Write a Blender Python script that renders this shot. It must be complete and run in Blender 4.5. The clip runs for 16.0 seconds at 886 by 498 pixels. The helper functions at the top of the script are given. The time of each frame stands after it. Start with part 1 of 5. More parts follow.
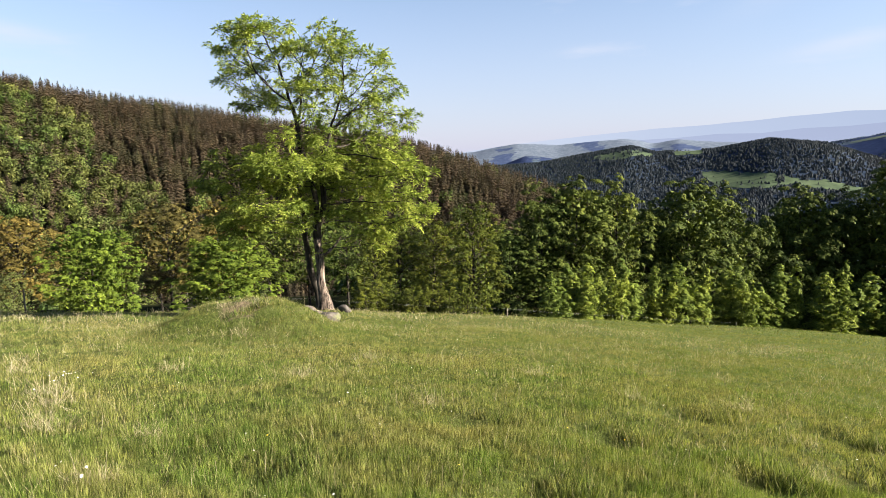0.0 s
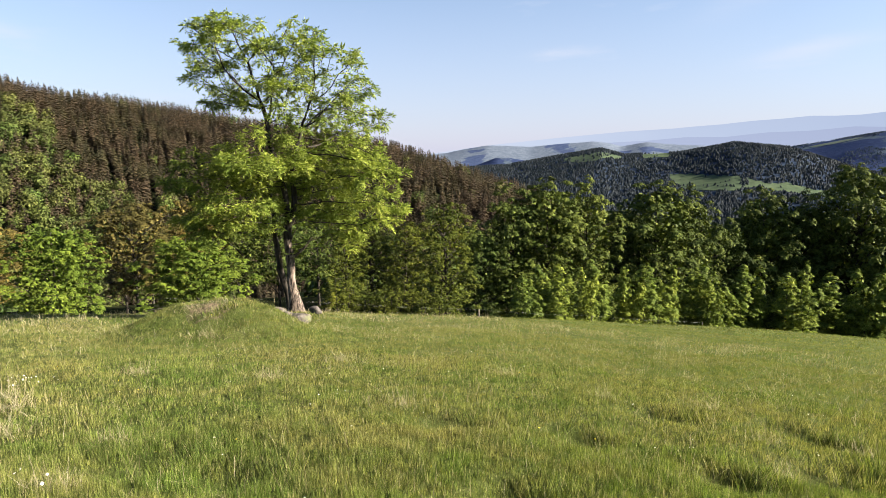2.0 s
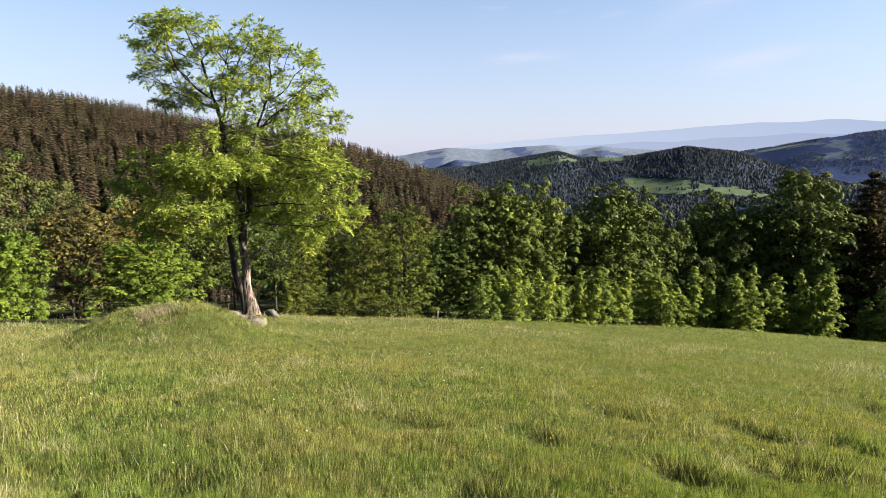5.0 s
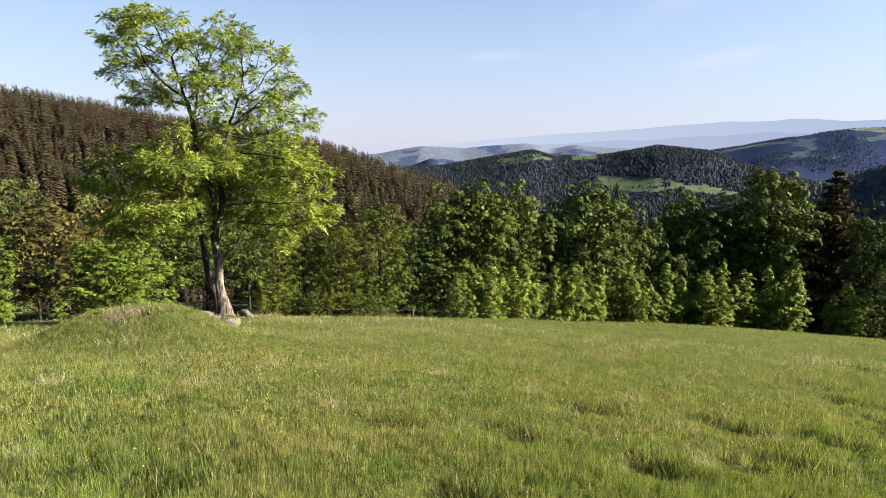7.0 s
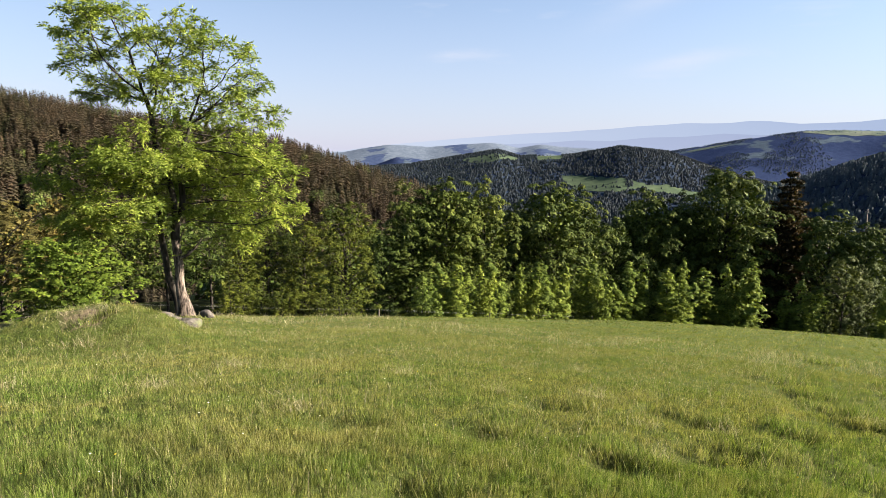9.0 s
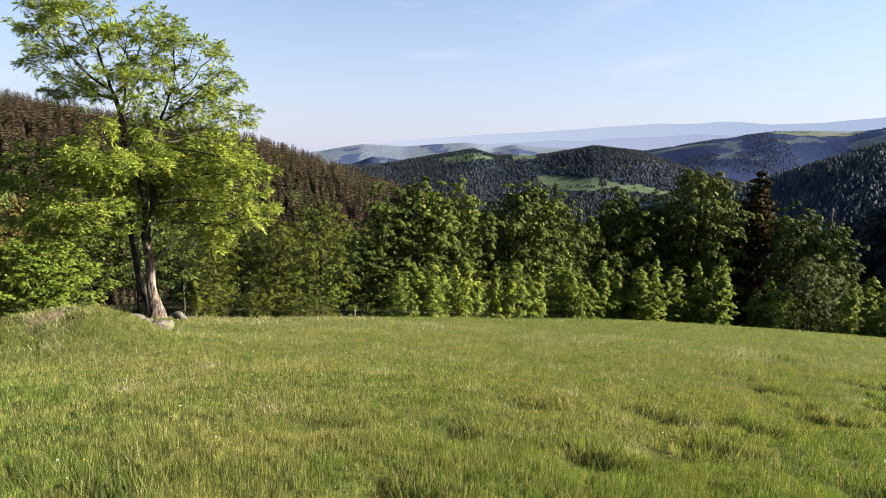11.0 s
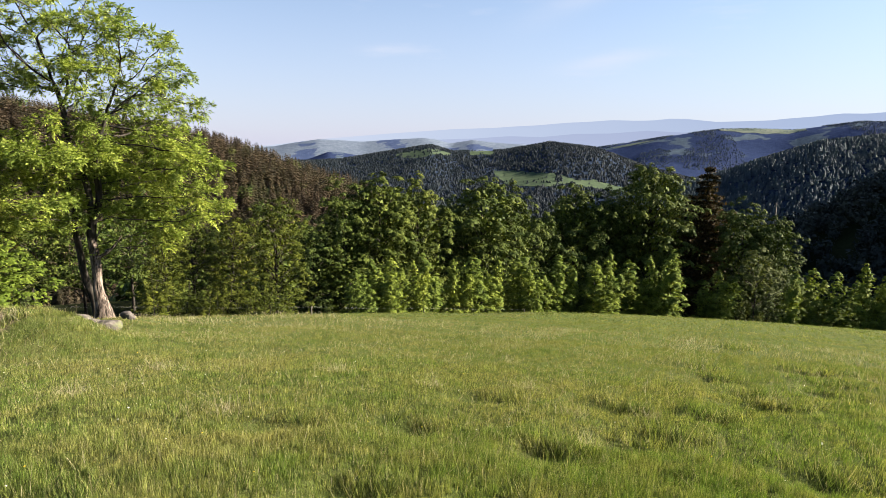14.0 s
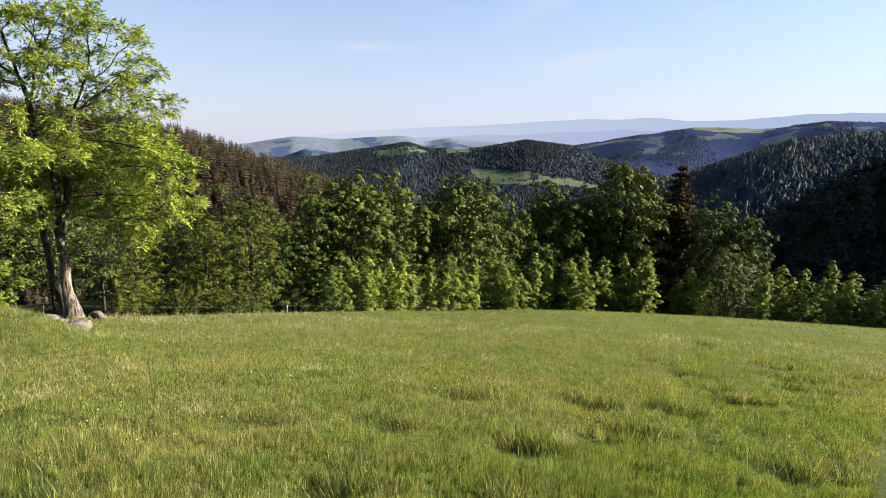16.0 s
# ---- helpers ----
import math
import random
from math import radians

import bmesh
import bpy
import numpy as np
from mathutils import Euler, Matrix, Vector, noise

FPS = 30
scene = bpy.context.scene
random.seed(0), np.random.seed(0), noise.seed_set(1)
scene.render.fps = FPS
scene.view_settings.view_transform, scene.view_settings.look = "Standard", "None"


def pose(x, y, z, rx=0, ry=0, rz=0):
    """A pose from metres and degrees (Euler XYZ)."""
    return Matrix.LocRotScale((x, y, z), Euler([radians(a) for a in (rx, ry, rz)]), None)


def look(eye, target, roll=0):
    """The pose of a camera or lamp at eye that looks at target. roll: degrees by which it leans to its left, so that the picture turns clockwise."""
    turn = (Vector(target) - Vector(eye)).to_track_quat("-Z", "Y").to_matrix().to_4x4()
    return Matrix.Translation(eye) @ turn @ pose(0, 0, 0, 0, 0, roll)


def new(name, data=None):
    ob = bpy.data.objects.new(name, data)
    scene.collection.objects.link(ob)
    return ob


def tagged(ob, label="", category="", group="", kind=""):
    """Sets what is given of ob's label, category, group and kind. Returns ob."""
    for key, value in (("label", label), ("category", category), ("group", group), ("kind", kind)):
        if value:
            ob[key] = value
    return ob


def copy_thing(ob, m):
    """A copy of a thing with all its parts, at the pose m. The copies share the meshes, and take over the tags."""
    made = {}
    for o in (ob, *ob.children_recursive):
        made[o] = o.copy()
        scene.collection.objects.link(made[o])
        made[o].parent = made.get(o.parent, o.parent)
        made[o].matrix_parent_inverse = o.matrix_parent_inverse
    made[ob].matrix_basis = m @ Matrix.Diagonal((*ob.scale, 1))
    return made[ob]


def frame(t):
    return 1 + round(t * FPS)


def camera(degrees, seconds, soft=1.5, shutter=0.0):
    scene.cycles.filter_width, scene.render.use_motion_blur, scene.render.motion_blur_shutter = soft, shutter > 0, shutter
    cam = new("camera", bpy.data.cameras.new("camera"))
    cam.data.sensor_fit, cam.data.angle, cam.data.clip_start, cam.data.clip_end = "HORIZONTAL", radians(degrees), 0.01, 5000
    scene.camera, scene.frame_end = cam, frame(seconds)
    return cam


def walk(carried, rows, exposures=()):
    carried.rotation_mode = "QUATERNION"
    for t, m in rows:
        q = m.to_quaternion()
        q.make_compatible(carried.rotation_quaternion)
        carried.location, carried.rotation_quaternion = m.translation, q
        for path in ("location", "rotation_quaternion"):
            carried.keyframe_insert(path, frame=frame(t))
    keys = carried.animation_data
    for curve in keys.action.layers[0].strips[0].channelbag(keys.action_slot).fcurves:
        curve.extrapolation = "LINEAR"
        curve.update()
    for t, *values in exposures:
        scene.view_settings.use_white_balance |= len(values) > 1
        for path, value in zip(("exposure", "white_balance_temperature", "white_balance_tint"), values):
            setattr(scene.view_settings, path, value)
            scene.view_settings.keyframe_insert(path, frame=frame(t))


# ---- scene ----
# ---------------------------------------------------------------- camera
EYE = 1.615
cam = camera(71.21, 16.0, soft=0.7)
# seconds, yaw to the left, pitch up, roll, offset of the eye
PATH = [(0, -0.042, -9.000, -1.203, -0.0000, 0.0000, -0.0000),
        (0.5, -0.930, -9.073, -0.894, -0.0163, 0.0082, -0.0048),
        (1, -1.484, -9.067, -0.850, -0.0155, 0.0126, -0.0087),
        (1.5, -1.916, -9.115, -0.825, -0.0120, 0.0165, -0.0065),
        (2, -2.691, -8.961, -0.721, -0.0076, 0.0132, -0.0031),
        (2.5, -3.357, -8.885, -0.632, -0.0065, 0.0077, -0.0061),
        (3, -3.938, -8.971, -0.631, 0.0007, 0.0052, -0.0015),
        (3.5, -4.583, -9.000, -0.542, 0.0025, 0.0092, -0.0045),
        (4, -5.322, -8.844, -0.455, 0.0083, 0.0053, -0.0006),
        (6.5, -8.175, -8.872, -0.057, 0.0216, -0.0002, -0.0021),
        (7, -8.809, -8.954, -0.139, 0.0269, -0.0011, 0.0001),
        (7.5, -9.302, -8.891, -0.175, 0.0343, -0.0027, -0.0013),
        (8, -10.138, -8.871, -0.141, 0.0364, -0.0099, 0.0047),
        (8.5, -11.004, -8.993, 0.055, 0.0461, -0.0076, 0.0060),
        (9, -11.973, -9.048, 0.282, 0.0451, -0.0095, 0.0048),
        (11.5, -14.887, -9.088, 0.407, 0.0614, -0.0227, 0.0106),
        (12, -15.680, -9.116, 0.466, 0.0670, -0.0265, 0.0082),
        (12.5, -16.278, -9.149, 0.531, 0.0710, -0.0273, 0.0078),
        (13, -17.182, -9.268, 0.633, 0.0753, -0.0256, 0.0064),
        (13.5, -17.608, -9.560, 0.670, 0.0793, -0.0227, 0.0078),
        (14, -18.158, -9.446, 0.605, 0.0848, -0.0318, 0.0100),
        (14.5, -18.890, -9.473, 0.716, 0.0863, -0.0308, 0.0092),
        (15, -19.386, -9.521, 0.768, 0.0957, -0.0285, 0.0078),
        (15.5, -19.845, -9.655, 0.842, 0.0978, -0.0288, 0.0091),
        (16, -20.337, -9.609, 0.860, 0.0996, -0.0427, 0.0093)]


def camera_pose(yaw, pitch, roll, x, y, z):
    a, b = radians(yaw), radians(pitch)
    eye = Vector((x, y, z + EYE))
    way = Vector((-math.sin(a) * math.cos(b), math.cos(a) * math.cos(b), math.sin(b)))
    return look(eye, eye + way, roll)


walk(cam, [(t, camera_pose(*row)) for t, *row in PATH])

# ---------------------------------------------------------------- light
SUN_AZ, SUN_EL = 101.0, 22.0
scene.view_settings.exposure = 2.65
world = bpy.data.worlds.new("sky")
scene.world = world
world.use_nodes = True
wn, wl = world.node_tree.nodes, world.node_tree.links
sky = wn.new("ShaderNodeTexSky")
sky.sky_type = "NISHITA"
sky.sun_disc = False
sky.sun_elevation, sky.sun_rotation = radians(SUN_EL), radians(SUN_AZ)
sky.altitude, sky.air_density, sky.dust_density, sky.ozone_density = 600, 1.0, 0.4, 2.0
wn["Background"].inputs["Strength"].default_value = 0.0325
# thin haze that whitens the sky towards the horizon, and faint streaks of high cloud
tc = wn.new("ShaderNodeTexCoord")
sep = wn.new("ShaderNodeSeparateXYZ")
wl.new(tc.outputs["Generated"], sep.inputs[0])
low = wn.new("ShaderNodeValToRGB")
for e, (pos, val) in zip(low.color_ramp.elements, ((0.0, 0.82), (0.33, 0.03))):
    e.position, e.color = pos, (val, val, val, 1)
wl.new(sep.outputs["Z"], low.inputs[0])
stretch = wn.new("ShaderNodeMapping")
stretch.inputs["Scale"].default_value = (2.2, 2.2, 13.0)
stretch.inputs["Rotation"].default_value = (0.0, radians(7), 0.0)
wl.new(tc.outputs["Generated"], stretch.inputs["Vector"])
cirrus = wn.new("ShaderNodeTexNoise")
cirrus.inputs["Scale"].default_value, cirrus.inputs["Detail"].default_value, cirrus.inputs["Roughness"].default_value = 2.6, 6, 0.6
wl.new(stretch.outputs[0], cirrus.inputs["Vector"])
streak = wn.new("ShaderNodeValToRGB")
for e, (pos, val) in zip(streak.color_ramp.elements, ((0.58, 0.0), (0.85, 0.3))):
    e.position, e.color = pos, (val, val, val, 1)
wl.new(cirrus.outputs["Fac"], streak.inputs[0])
veil = wn.new("ShaderNodeMix")
veil.data_type = "RGBA"
veil.inputs["B"].default_value = (3.0, 3.12, 4.3, 1)
wl.new(low.outputs[0], veil.inputs["Factor"])
wl.new(sky.outputs[0], veil.inputs["A"])
wisp = wn.new("ShaderNodeMix")
wisp.data_type = "RGBA"
wisp.inputs["B"].default_value = (4.1, 4.25, 4.9, 1)
# three thin wisps: bearing, elevation, half length and half height in degrees, slant, strength
cloud = streak.outputs[0]
for az, el, long, thin, slant, dense in ((32.5, 7.4, 3.6, 0.55, 8, 0.85), (13.0, 8.4, 2.4, 0.40, 4, 0.32), (30.0, 12.6, 4.5, 1.1, 22, 0.5), (-34.0, 9.4, 3.5, 0.6, -6, 0.9)):
    mid = Vector((math.sin(radians(az)) * math.cos(radians(el)), math.cos(radians(az)) * math.cos(radians(el)), math.sin(radians(el))))
    flat = Vector((math.cos(radians(az)), -math.sin(radians(az)), 0.0))
    rise = flat.cross(mid)
    ca, sn = math.cos(radians(slant)), math.sin(radians(slant))
    total = None
    for axis, half in ((flat * ca + rise * sn, long), (rise * ca - flat * sn, thin)):
        dot = wn.new("ShaderNodeVectorMath")
        dot.operation = "DOT_PRODUCT"
        dot.inputs[1].default_value = axis / math.sin(radians(half))
        wl.new(tc.outputs["Generated"], dot.inputs[0])
        square = wn.new("ShaderNodeMath")
        square.operation = "MULTIPLY"
        wl.new(dot.outputs["Value"], square.inputs[0])
        wl.new(dot.outputs["Value"], square.inputs[1])
        if total is not None:
            add = wn.new("ShaderNodeMath")
            add.operation = "ADD"
            wl.new(total, add.inputs[0])
            wl.new(square.outputs[0], add.inputs[1])
            total = add.outputs[0]
        else:
            total = square.outputs[0]
    fade = wn.new("ShaderNodeMath")
    fade.operation = "POWER"
    fade.inputs[0].default_value = math.exp(-1)
    wl.new(total, fade.inputs[1])
    torn = wn.new("ShaderNodeMath")
    torn.operation = "MULTIPLY"
    wl.new(fade.outputs[0], torn.inputs[0])
    wl.new(cirrus.outputs["Fac"], torn.inputs[1])
    joined = wn.new("ShaderNodeMath")
    joined.operation, joined.use_clamp = "MULTIPLY_ADD", True
    joined.inputs[1].default_value = dense
    wl.new(torn.outputs[0], joined.inputs[0])
    wl.new(cloud, joined.inputs[2])
    cloud = joined.outputs[0]
wl.new(cloud, wisp.inputs["Factor"])
wl.new(veil.outputs["Result"], wisp.inputs["A"])
wl.new(wisp.outputs["Result"], wn["Background"].inputs["Color"])
sun = new("sun", bpy.data.lights.new("sun", "SUN"))
sun.data.energy, sun.data.angle, sun.data.color = 5.0, radians(0.6), (1.0, 0.90, 0.74)
sa, se = radians(SUN_AZ), radians(SUN_EL)
sun.matrix_world = look((200 * math.sin(sa) * math.cos(se), 200 * math.cos(sa) * math.cos(se), 200 * math.sin(se)), (0, 0, 0))

# ---------------------------------------------------------------- materials
RNG = np.random.default_rng(7)


class Mat:
    """A node material in short hand."""

    def __init__(self, name, rough=0.8):
        self.m = bpy.data.materials.new(name)
        self.m.use_nodes = True
        self.n, self.l = self.m.node_tree.nodes, self.m.node_tree.links
        self.p = self.n["Principled BSDF"]
        self.p.inputs["Roughness"].default_value = rough
        self.p.inputs["Specular IOR Level"].default_value = 0.15
        self.geo = self.n.new("ShaderNodeNewGeometry")

    def place(self):
        return self.geo.outputs["Position"]

    def noise(self, scale, detail=4, rough=0.55, vec=None):
        k = self.n.new("ShaderNodeTexNoise")
        k.inputs["Scale"].default_value, k.inputs["Detail"].default_value, k.inputs["Roughness"].default_value = scale, detail, rough
        self.l.new(vec or self.place(), k.inputs["Vector"])
        return k.outputs["Fac"]

    def island(self):
        return self.geo.outputs["Random Per Island"]

    def thing(self):
        return self.n.new("ShaderNodeObjectInfo").outputs["Random"]

    def ramp(self, fac, *stops):
        k = self.n.new("ShaderNodeValToRGB")
        e = k.color_ramp.elements
        while len(e) < len(stops):
            e.new(0.5)
        for s, (pos, col) in zip(e, stops):
            s.position = pos
            s.color = (*col, 1) if len(col) == 3 else col
        self.l.new(fac, k.inputs[0])
        return k.outputs["Color"]

    def mix(self, fac, a, b, how="MIX"):
        k = self.n.new("ShaderNodeMix")
        k.data_type, k.blend_type = "RGBA", how
        for sock, v in ((k.inputs["Factor"], fac), (k.inputs["A"], a), (k.inputs["B"], b)):
            if isinstance(v, (int, float)):
                sock.default_value = v
            elif isinstance(v, tuple):
                sock.default_value = (*v, 1)
            else:
                self.l.new(v, sock)
        return k.outputs["Result"]

    def math(self, op, a, b=0.0):
        k = self.n.new("ShaderNodeMath")
        k.operation = op
        for sock, v in zip(k.inputs, (a, b)):
            if isinstance(v, (int, float)):
                sock.default_value = v
            else:
                self.l.new(v, sock)
        return k.outputs[0]

    def colour(self, c):
        self.l.new(c, self.p.inputs["Base Color"])
        self.col = c
        return self

    def bump(self, h, strength=0.5, dist=0.05):
        k = self.n.new("ShaderNodeBump")
        k.inputs["Strength"].default_value, k.inputs["Distance"].default_value = strength, dist
        self.l.new(h, k.inputs["Height"])
        self.l.new(k.outputs[0], self.p.inputs["Normal"])
        return self

    def leafy(self, share=0.35):
        """Lets light through, as leaves do."""
        t = self.n.new("ShaderNodeBsdfTranslucent")
        bright = self.mix(1.0, self.col, (1.25, 1.3, 0.7), "MULTIPLY")
        self.l.new(bright, t.inputs["Color"])
        k = self.n.new("ShaderNodeMixShader")
        k.inputs[0].default_value = share
        self.l.new(self.p.outputs[0], k.inputs[1])
        self.l.new(t.outputs[0], k.inputs[2])
        self.l.new(k.outputs[0], self.n["Material Output"].inputs["Surface"])
        return self


def leaf_material(name, dark, mid, light, rough=0.65, share=0.09, patch=0.25, tint=None):
    a = Mat(name, rough)
    a.p.inputs["Specular IOR Level"].default_value = 0.05
    c = a.ramp(a.island(), (0.0, dark), (0.5, mid), (1.0, light))
    big = a.ramp(a.noise(patch, 3), (0.33, (0.62, 0.68, 0.72)), (0.67, (1.25, 1.18, 1.05)))
    c = a.mix(1.0, c, big, "MULTIPLY")
    if tint:
        c = a.mix(a.ramp(a.noise(0.035, 4, 0.6), (0.46, (0, 0, 0)), (0.6, (1, 1, 1))), c, a.mix(1.0, c, tint, "MULTIPLY"))
    own = a.ramp(a.thing(), (0.0, (0.82, 0.86, 0.9)), (1.0, (1.15, 1.08, 0.95)))
    a.colour(a.mix(1.0, c, own, "MULTIPLY"))
    return a.leafy(share).m


def bark_material(name, dark, light, scale=9.0):
    a = Mat(name, 0.9)
    a.p.inputs["Specular IOR Level"].default_value = 0.15
    m = a.n.new("ShaderNodeMapping")
    m.inputs["Scale"].default_value = (1.0, 1.0, 0.22)
    a.l.new(a.place(), m.inputs["Vector"])
    f = a.noise(scale, 8, 0.65, m.outputs[0])
    g = a.noise(1.3, 3)
    c = a.ramp(f, (0.42, dark), (0.60, light))
    a.colour(a.mix(1.0, c, a.ramp(g, (0.35, (0.7, 0.68, 0.66)), (0.7, (1.15, 1.12, 1.08))), "MULTIPLY"))
    return a.bump(f, 0.8, 0.04).m


def grass_ground():
    a = Mat("meadow_soil", 0.95)
    a.p.inputs["Specular IOR Level"].default_value = 0.05
    c = a.ramp(a.noise(0.45, 5, 0.6), (0.3, (0.042, 0.056, 0.014)), (0.5, (0.056, 0.070, 0.019)), (0.72, (0.075, 0.078, 0.028)))
    fine = a.ramp(a.noise(14.0, 6, 0.7), (0.3, (0.45, 0.5, 0.4)), (0.7, (1.35, 1.3, 1.2)))
    c = a.mix(1.0, c, fine, "MULTIPLY")
    # bare dry earth on the mound
    far = a.n.new("ShaderNodeVectorMath")
    far.operation = "DISTANCE"
    far.inputs[1].default_value = (-5.22, 15.6, -2.60)
    a.l.new(a.place(), far.inputs[0])
    worn = a.math("ADD", far.outputs["Value"], a.math("MULTIPLY", a.noise(3.0, 4), 1.2))
    c = a.mix(a.ramp(a.math("MULTIPLY", worn, 0.5), (0.50, (1, 1, 1)), (0.66, (0, 0, 0))), c, a.ramp(a.noise(9.0, 6, 0.75), (0.36, (0.045, 0.034, 0.022)), (0.62, (0.170, 0.130, 0.090))))
    a.colour(c)
    return a.bump(a.noise(22.0, 6, 0.7), 0.9, 0.08).m


def blade_material(name, lush, dry, straw, low=0.30, high=1.9, bleached=0.10):
    a = Mat(name, 0.6)
    a.p.inputs["Specular IOR Level"].default_value = 0.07
    where = a.n.new("ShaderNodeSeparateXYZ")
    a.l.new(a.place(), where.inputs[0])
    mix = a.math("ADD", a.math("MULTIPLY", a.noise(0.30, 3, 0.5), 0.45), a.math("MULTIPLY", a.noise(1.9, 4, 0.6), 0.55))
    mix = a.math("SUBTRACT", mix, a.math("MULTIPLY", a.math("MAXIMUM", a.math("MINIMUM", where.outputs["X"], 9.0), -6.0), 0.0015))
    c = a.mix(a.ramp(mix, (0.40, (0, 0, 0)), (0.60, (1, 1, 1))), lush, dry)
    tone = a.ramp(a.noise(5.5, 3, 0.6), (0.33, (0.62, 0.66, 0.6)), (0.68, (1.32, 1.28, 1.2)))
    c = a.mix(1.0, c, tone, "MULTIPLY")
    own = a.ramp(a.island(), (0.0, (low, low * 1.1, low * 0.95)), (0.5, (0.92, 0.92, 0.92)), (1.0, (high, high * 0.93, high * 0.86)))
    c = a.mix(1.0, c, own, "MULTIPLY")
    c = a.mix(a.ramp(a.island(), (0.99 - bleached, (0, 0, 0)), (1.0 - bleached, (0.85, 0.85, 0.85))), c, straw)
    a.colour(c)
    return a.leafy(0.3).m


def hill_material(name, stops, scale, fine_scale, rough=0.95):
    a = Mat(name, rough)
    a.p.inputs["Specular IOR Level"].default_value = 0.0
    c = a.ramp(a.noise(scale, 5, 0.6), *stops)
    f = a.ramp(a.noise(fine_scale, 5, 0.7), (0.3, (0.7, 0.72, 0.76)), (0.7, (1.25, 1.22, 1.18)))
    a.colour(a.mix(1.0, c, f, "MULTIPLY"))
    return a.m


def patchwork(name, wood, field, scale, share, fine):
    """Far country: woods and pale fields with ragged borders, haze mixed into both colours."""
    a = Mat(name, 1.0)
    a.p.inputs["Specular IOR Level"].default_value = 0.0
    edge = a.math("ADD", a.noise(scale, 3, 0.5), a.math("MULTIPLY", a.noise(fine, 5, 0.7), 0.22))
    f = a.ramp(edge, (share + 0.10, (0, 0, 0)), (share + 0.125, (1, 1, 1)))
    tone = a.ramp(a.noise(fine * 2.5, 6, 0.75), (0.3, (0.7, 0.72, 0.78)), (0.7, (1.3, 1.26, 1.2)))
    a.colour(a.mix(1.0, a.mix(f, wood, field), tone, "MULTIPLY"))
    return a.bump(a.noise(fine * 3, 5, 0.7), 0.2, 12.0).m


def haze_glow_material(name, a0, a1):
    """The farthest mountains, a pale backdrop: haze is an emitted colour, thicker to the left."""
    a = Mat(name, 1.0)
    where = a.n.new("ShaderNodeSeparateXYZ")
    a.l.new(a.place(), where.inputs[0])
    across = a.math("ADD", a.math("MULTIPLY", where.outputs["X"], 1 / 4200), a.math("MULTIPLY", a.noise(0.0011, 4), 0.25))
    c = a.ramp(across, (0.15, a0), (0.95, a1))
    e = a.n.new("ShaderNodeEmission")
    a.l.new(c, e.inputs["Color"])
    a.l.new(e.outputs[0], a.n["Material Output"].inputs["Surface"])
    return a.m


M_SOIL = grass_ground()
M_BLADE = blade_material("meadow_grass", (0.0790, 0.1180, 0.0250), (0.1380, 0.1390, 0.0490), (0.2700, 0.2350, 0.1350), 0.22, 2.0, 0.07)
M_BLADE_FAR = blade_material("distant_meadow_grass", (0.0820, 0.1130, 0.0280), (0.1430, 0.1400, 0.0540), (0.2200, 0.2000, 0.1050), 0.62, 1.4, 0.06)
def plain(name, *stops, rough=0.7):
    a = Mat(name, rough)
    a.colour(a.ramp(a.island(), *stops))
    return a.leafy(0.2).m


M_STRAW = plain("straw", (0.0, (0.1420, 0.1172, 0.0639)), (0.6, (0.2414, 0.2059, 0.1278)), (1.0, (0.3266, 0.2982, 0.2130)))
M_PETAL = plain("white_petal", (0.0, (0.3905, 0.3905, 0.3692)), (1.0, (0.5325, 0.5325, 0.5112)))
M_DANDELION = plain("dandelion", (0.0, (0.3550, 0.2556, 0.0142)), (1.0, (0.4615, 0.3550, 0.0284)))
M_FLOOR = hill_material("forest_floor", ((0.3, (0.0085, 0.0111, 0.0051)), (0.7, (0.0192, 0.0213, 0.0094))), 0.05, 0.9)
# haze painted in: far fields, woods and hills get paler, bluer colours
M_FIELD = hill_material("far_field", ((0.35, (0.042, 0.059, 0.038)), (0.55, (0.055, 0.075, 0.045)), (0.7, (0.070, 0.086, 0.056))), 0.008, 0.05)
M_PALE = hill_material("haze_pale_far_field", ((0.35, (0.070, 0.088, 0.076)), (0.55, (0.090, 0.108, 0.090)), (0.7, (0.112, 0.124, 0.106))), 0.008, 0.05)
M_UPLAND = patchwork("haze_blue_upland", (0.021, 0.031, 0.070), (0.052, 0.070, 0.092), 0.0058, 0.61, 0.022)
M_FARWOOD = hill_material("haze_blue_wood_ground", ((0.4, (0.018, 0.0265, 0.0440)), (0.62, (0.024, 0.0345, 0.0540))), 0.006, 0.08)
M_HAZE = patchwork("haze_blue_hills", (0.0400, 0.0560, 0.1080), (0.0860, 0.1060, 0.1420), 0.0042, 0.385, 0.016)
M_RANGE = haze_glow_material("haze_glow_mountains", (0.104, 0.116, 0.143), (0.068, 0.083, 0.118))
M_FOOTHILL = haze_glow_material("haze_glow_foothills", (0.086, 0.097, 0.128), (0.058, 0.068, 0.102))

